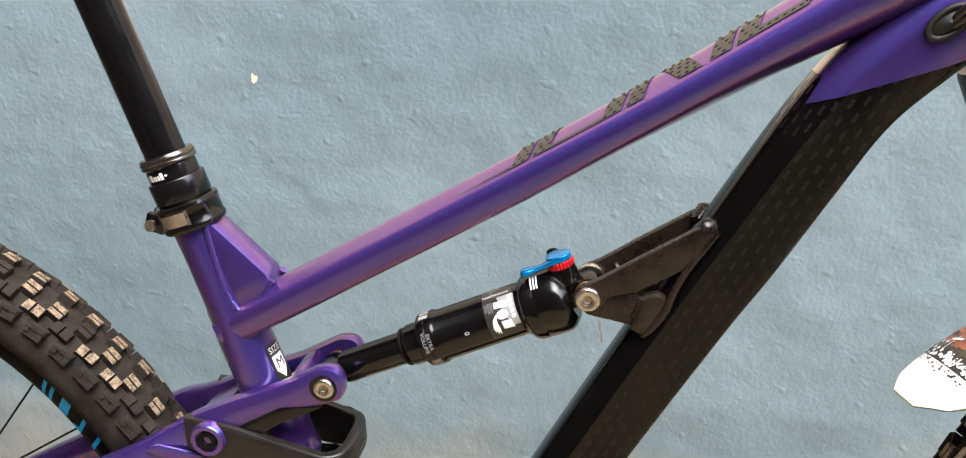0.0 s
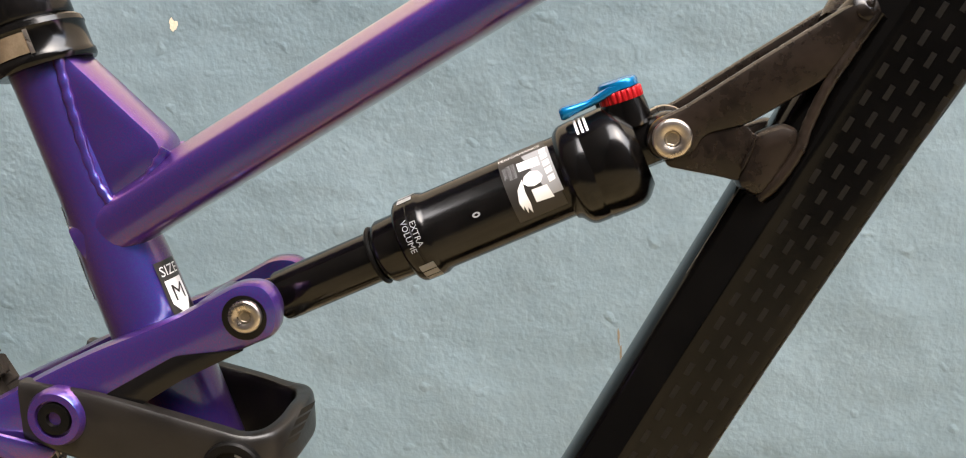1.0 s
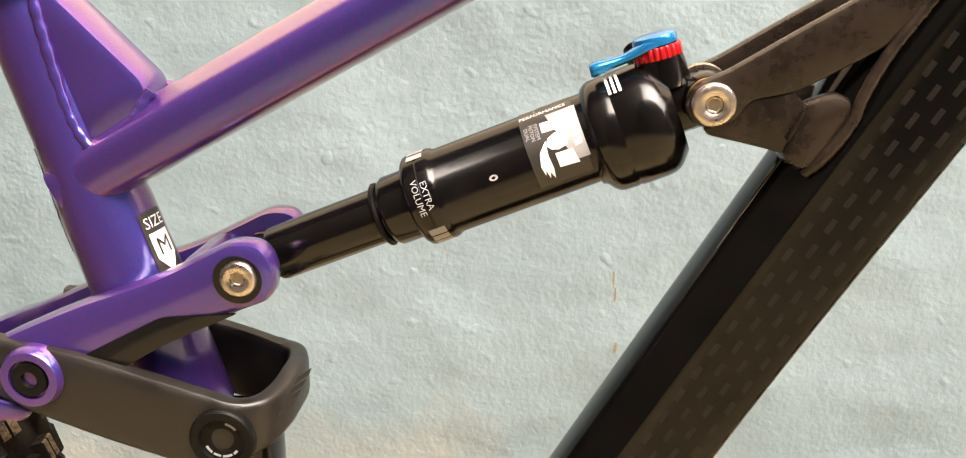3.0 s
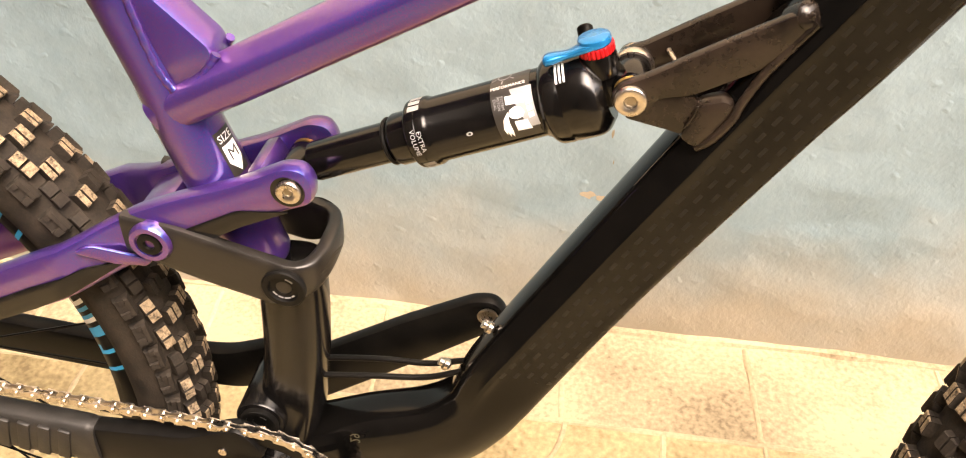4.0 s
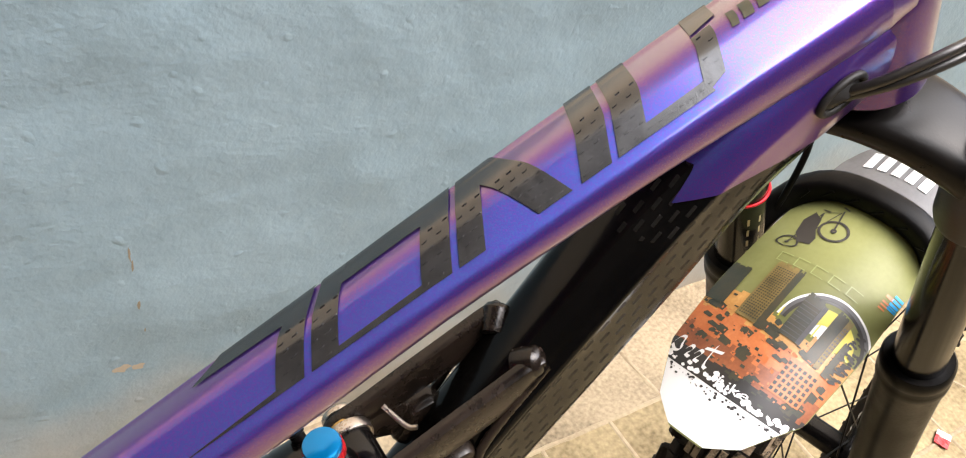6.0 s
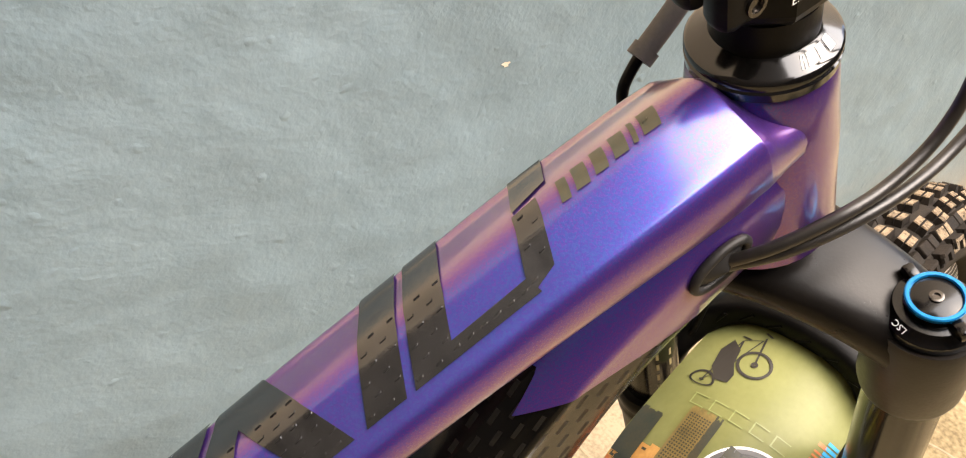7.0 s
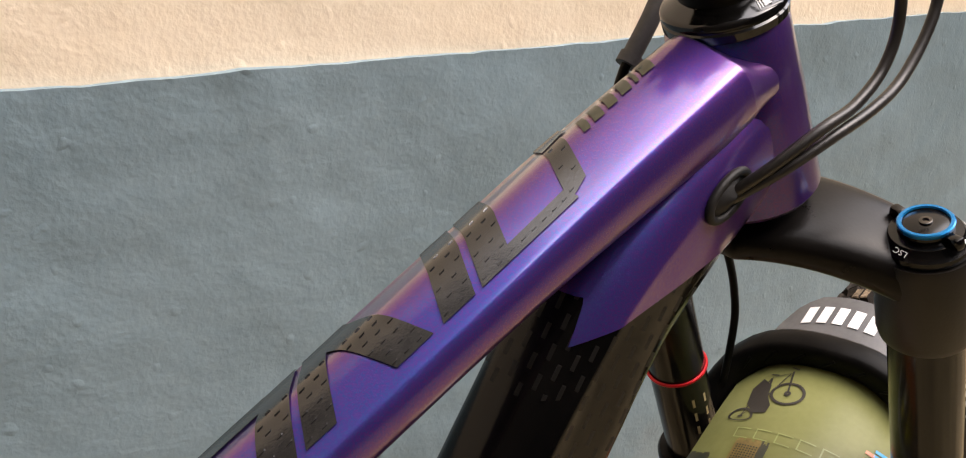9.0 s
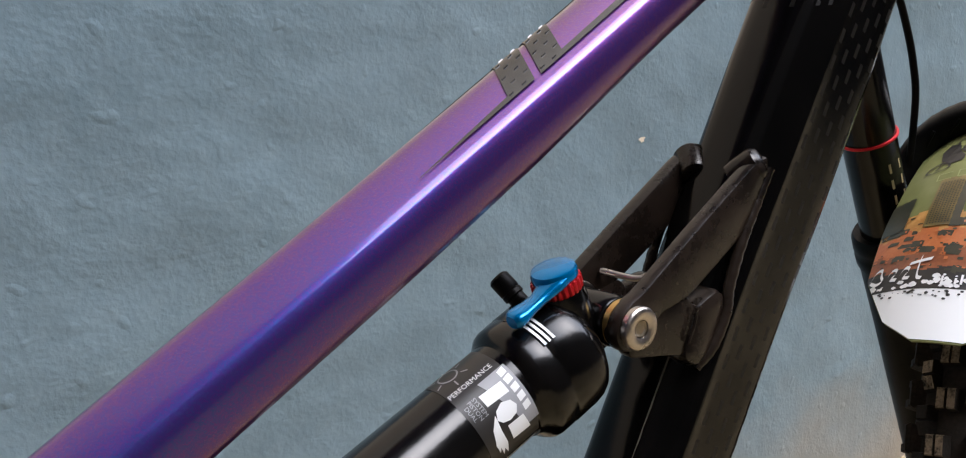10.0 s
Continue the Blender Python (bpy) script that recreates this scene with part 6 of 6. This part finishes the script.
for v in word.verts:
    v.co = Vector((135.6 - v.co.y * 175 - v.co.x * 30, -0.0065 - v.co.x, 0))
printed("bike_word", word, WHITE, 0.0012, "white printed word")
strokes = [[(134.6, 0.0470), (133.0, 0.0440), (132.8, 0.0405), (133.9, 0.0400), (134.9, 0.0385), (135.4, 0.0420), (134.8, 0.0465)], [(134.2, 0.0350), (133.4, 0.0330), (133.5, 0.0305), (134.3, 0.0310), (135.0, 0.0330), (135.2, 0.0295)], [(134.2, 0.0275), (133.3, 0.0255), (133.5, 0.0230), (134.3, 0.0240), (135.0, 0.0255), (135.1, 0.0220)], [(131.3, 0.0175), (133.2, 0.0180), (135.0, 0.0175), (135.3, 0.0150)], [(132.6, 0.0235), (132.2, 0.0170), (131.9, 0.0115)]]
for pts in strokes:
    line = bmesh.new()
    sides = [[line.verts.new((a + d * 0.28, y + d * 0.0004, 0)) for d in (-1, 1)] for a, y in smoothed(pts, 5)]
    for p, q in zip(sides, sides[1:]):
        line.faces.new((p[0], p[1], q[1], q[0]))
    printed("maker_print", line, WHITE, 0.0012, "white brush mark as plain strokes")
front_marks = joined(*[polygon([(104.2, y), (106.6, y + 0.001), (106.6, y + 0.0075), (104.2, y + 0.0065)]) for y in (0.020, 0.010, 0.0, -0.010, -0.020)])
part("front_mark", placed(bent(fine(front_marks, 3.0), lambda x, y: guard_point(x, y, 0.0024)), GUARD), WHITE, guard, "white maker's mark as plain bars")


# ---- paving slabs, laid last ----
PITCH = 0.25


def joint_line(bm, lay, u0, u1, seed, n=14):
    """A low uneven ridge of cement squeezed out of a joint."""
    rows = []
    for k in range(n + 1):
        u = u0 + (u1 - u0) * k / n
        w = 0.0030 + 0.0014 * noise.noise(Vector((u * 40, seed, 0)))
        q = 0.0012 * noise.noise(Vector((u * 25, seed, 5)))
        rows.append([bm.verts.new(lay(u, q + a * w, z)) for a, z in ((-1.5, -0.0006), (-0.6, 0.0016), (0.6, 0.0016), (1.5, -0.0006))])
    for a, b in zip(rows, rows[1:]):
        for k in range(3):
            bm.faces.new((a[k], a[k + 1], b[k + 1], b[k]))


def slab(flip):
    """A square slab with a worn edge and raised quarter rings at two opposite corners."""
    bm = block(PITCH - 0.0018, PITCH - 0.0018, 0.012, Matrix.Translation((0, 0, -0.006)), 0.0007)
    d = mesh(bm, "paving_slab", CONCRETE, False)
    ridge = bmesh.new()
    h = PITCH / 2
    for cx, cy, a0 in ((-h, -h, 0), (h, h, 180)) if flip else ((h, -h, 90), (-h, h, 270)):
        for k in range(18):
            q = []
            for a in (a0 + 5 * k, a0 + 5 * k + 5):
                for r, z in ((0.1255, -0.0004), (0.1275, 0.0016), (0.1310, 0.0016), (0.1330, -0.0004)):
                    q.append(ridge.verts.new((max(-h, min(h, cx + r * math.cos(radians(a)))), max(-h, min(h, cy + r * math.sin(radians(a)))), z)))
            for i in range(3):
                ridge.faces.new((q[i], q[i + 1], q[i + 5], q[i + 4]))
    bmesh.ops.remove_doubles(ridge, verts=ridge.verts, dist=1e-5)
    for turned in (False, True):
        joint_line(ridge, lambda u, w, z: (h + w, u, z) if turned else (u, h + w, z), -h, h, 3.0 + flip + 7 * turned)
    return d, mesh(ridge, "slab_ridge", RIDGE)


SLABS = [slab(True), slab(False)]
for i in range(-5, 7):
    for j in range(-5, 0):
        flip = (i + j) % 2
        piece = new("paving_slab", SLABS[flip][0])
        piece.location = (0.405 + PITCH * (i + 0.5), 0.285 + PITCH * (j + 0.5), 0.0005 * ((i * 7 + j * 3) % 3) - 0.0008)
        piece.parent = ground
        ring_piece = new("slab_ridge", SLABS[flip][1])
        ring_piece.parent = piece
part("edge_strip", block(PITCH * 14, 0.17, 0.012, Matrix.Translation((0.405, 0.3708, -0.006)), 0.0007), CEMENT, ground, "uncut strip of concrete along the wall", smooth=False)
for k in range(-7, 8):
    bm = bmesh.new()
    x = 0.272 + 0.243 * k
    joint_line(bm, lambda u, w, z: (x + w - 0.08 * (u - 0.29), u, z), 0.29, 0.438, k, 10)
    part("strip_joint", bm, RIDGE, ground)
bm = bmesh.new()
rows = []
for k in range(271):
    x = -2.4 + 0.02 * k
    d, h = 0.010 + 0.012 * noise.fractal(Vector((x * 5, 3.1, 0)), 0.8, 2.0, 4), 0.006 + 0.006 * noise.fractal(Vector((x * 7, 8.1, 0)), 0.8, 2.0, 4)
    d, h = max(0.003, d), max(0.002, h)
    rows.append([bm.verts.new((x, WALL_Y + 0.01, -0.002)), bm.verts.new((x, WALL_Y - 0.003 - d, -0.002)), bm.verts.new((x, WALL_Y - 0.003 - d * 0.5, h * 0.6)), bm.verts.new((x, WALL_Y + 0.01, h))])
for a, b in zip(rows, rows[1:]):
    for k in range(3):
        bm.faces.new((a[k], a[k + 1], b[k + 1], b[k]))
fillet = part("base_fillet", bm, CEMENT, wall, "", smooth=False)
fillet.matrix_parent_inverse = WALL.inverted()
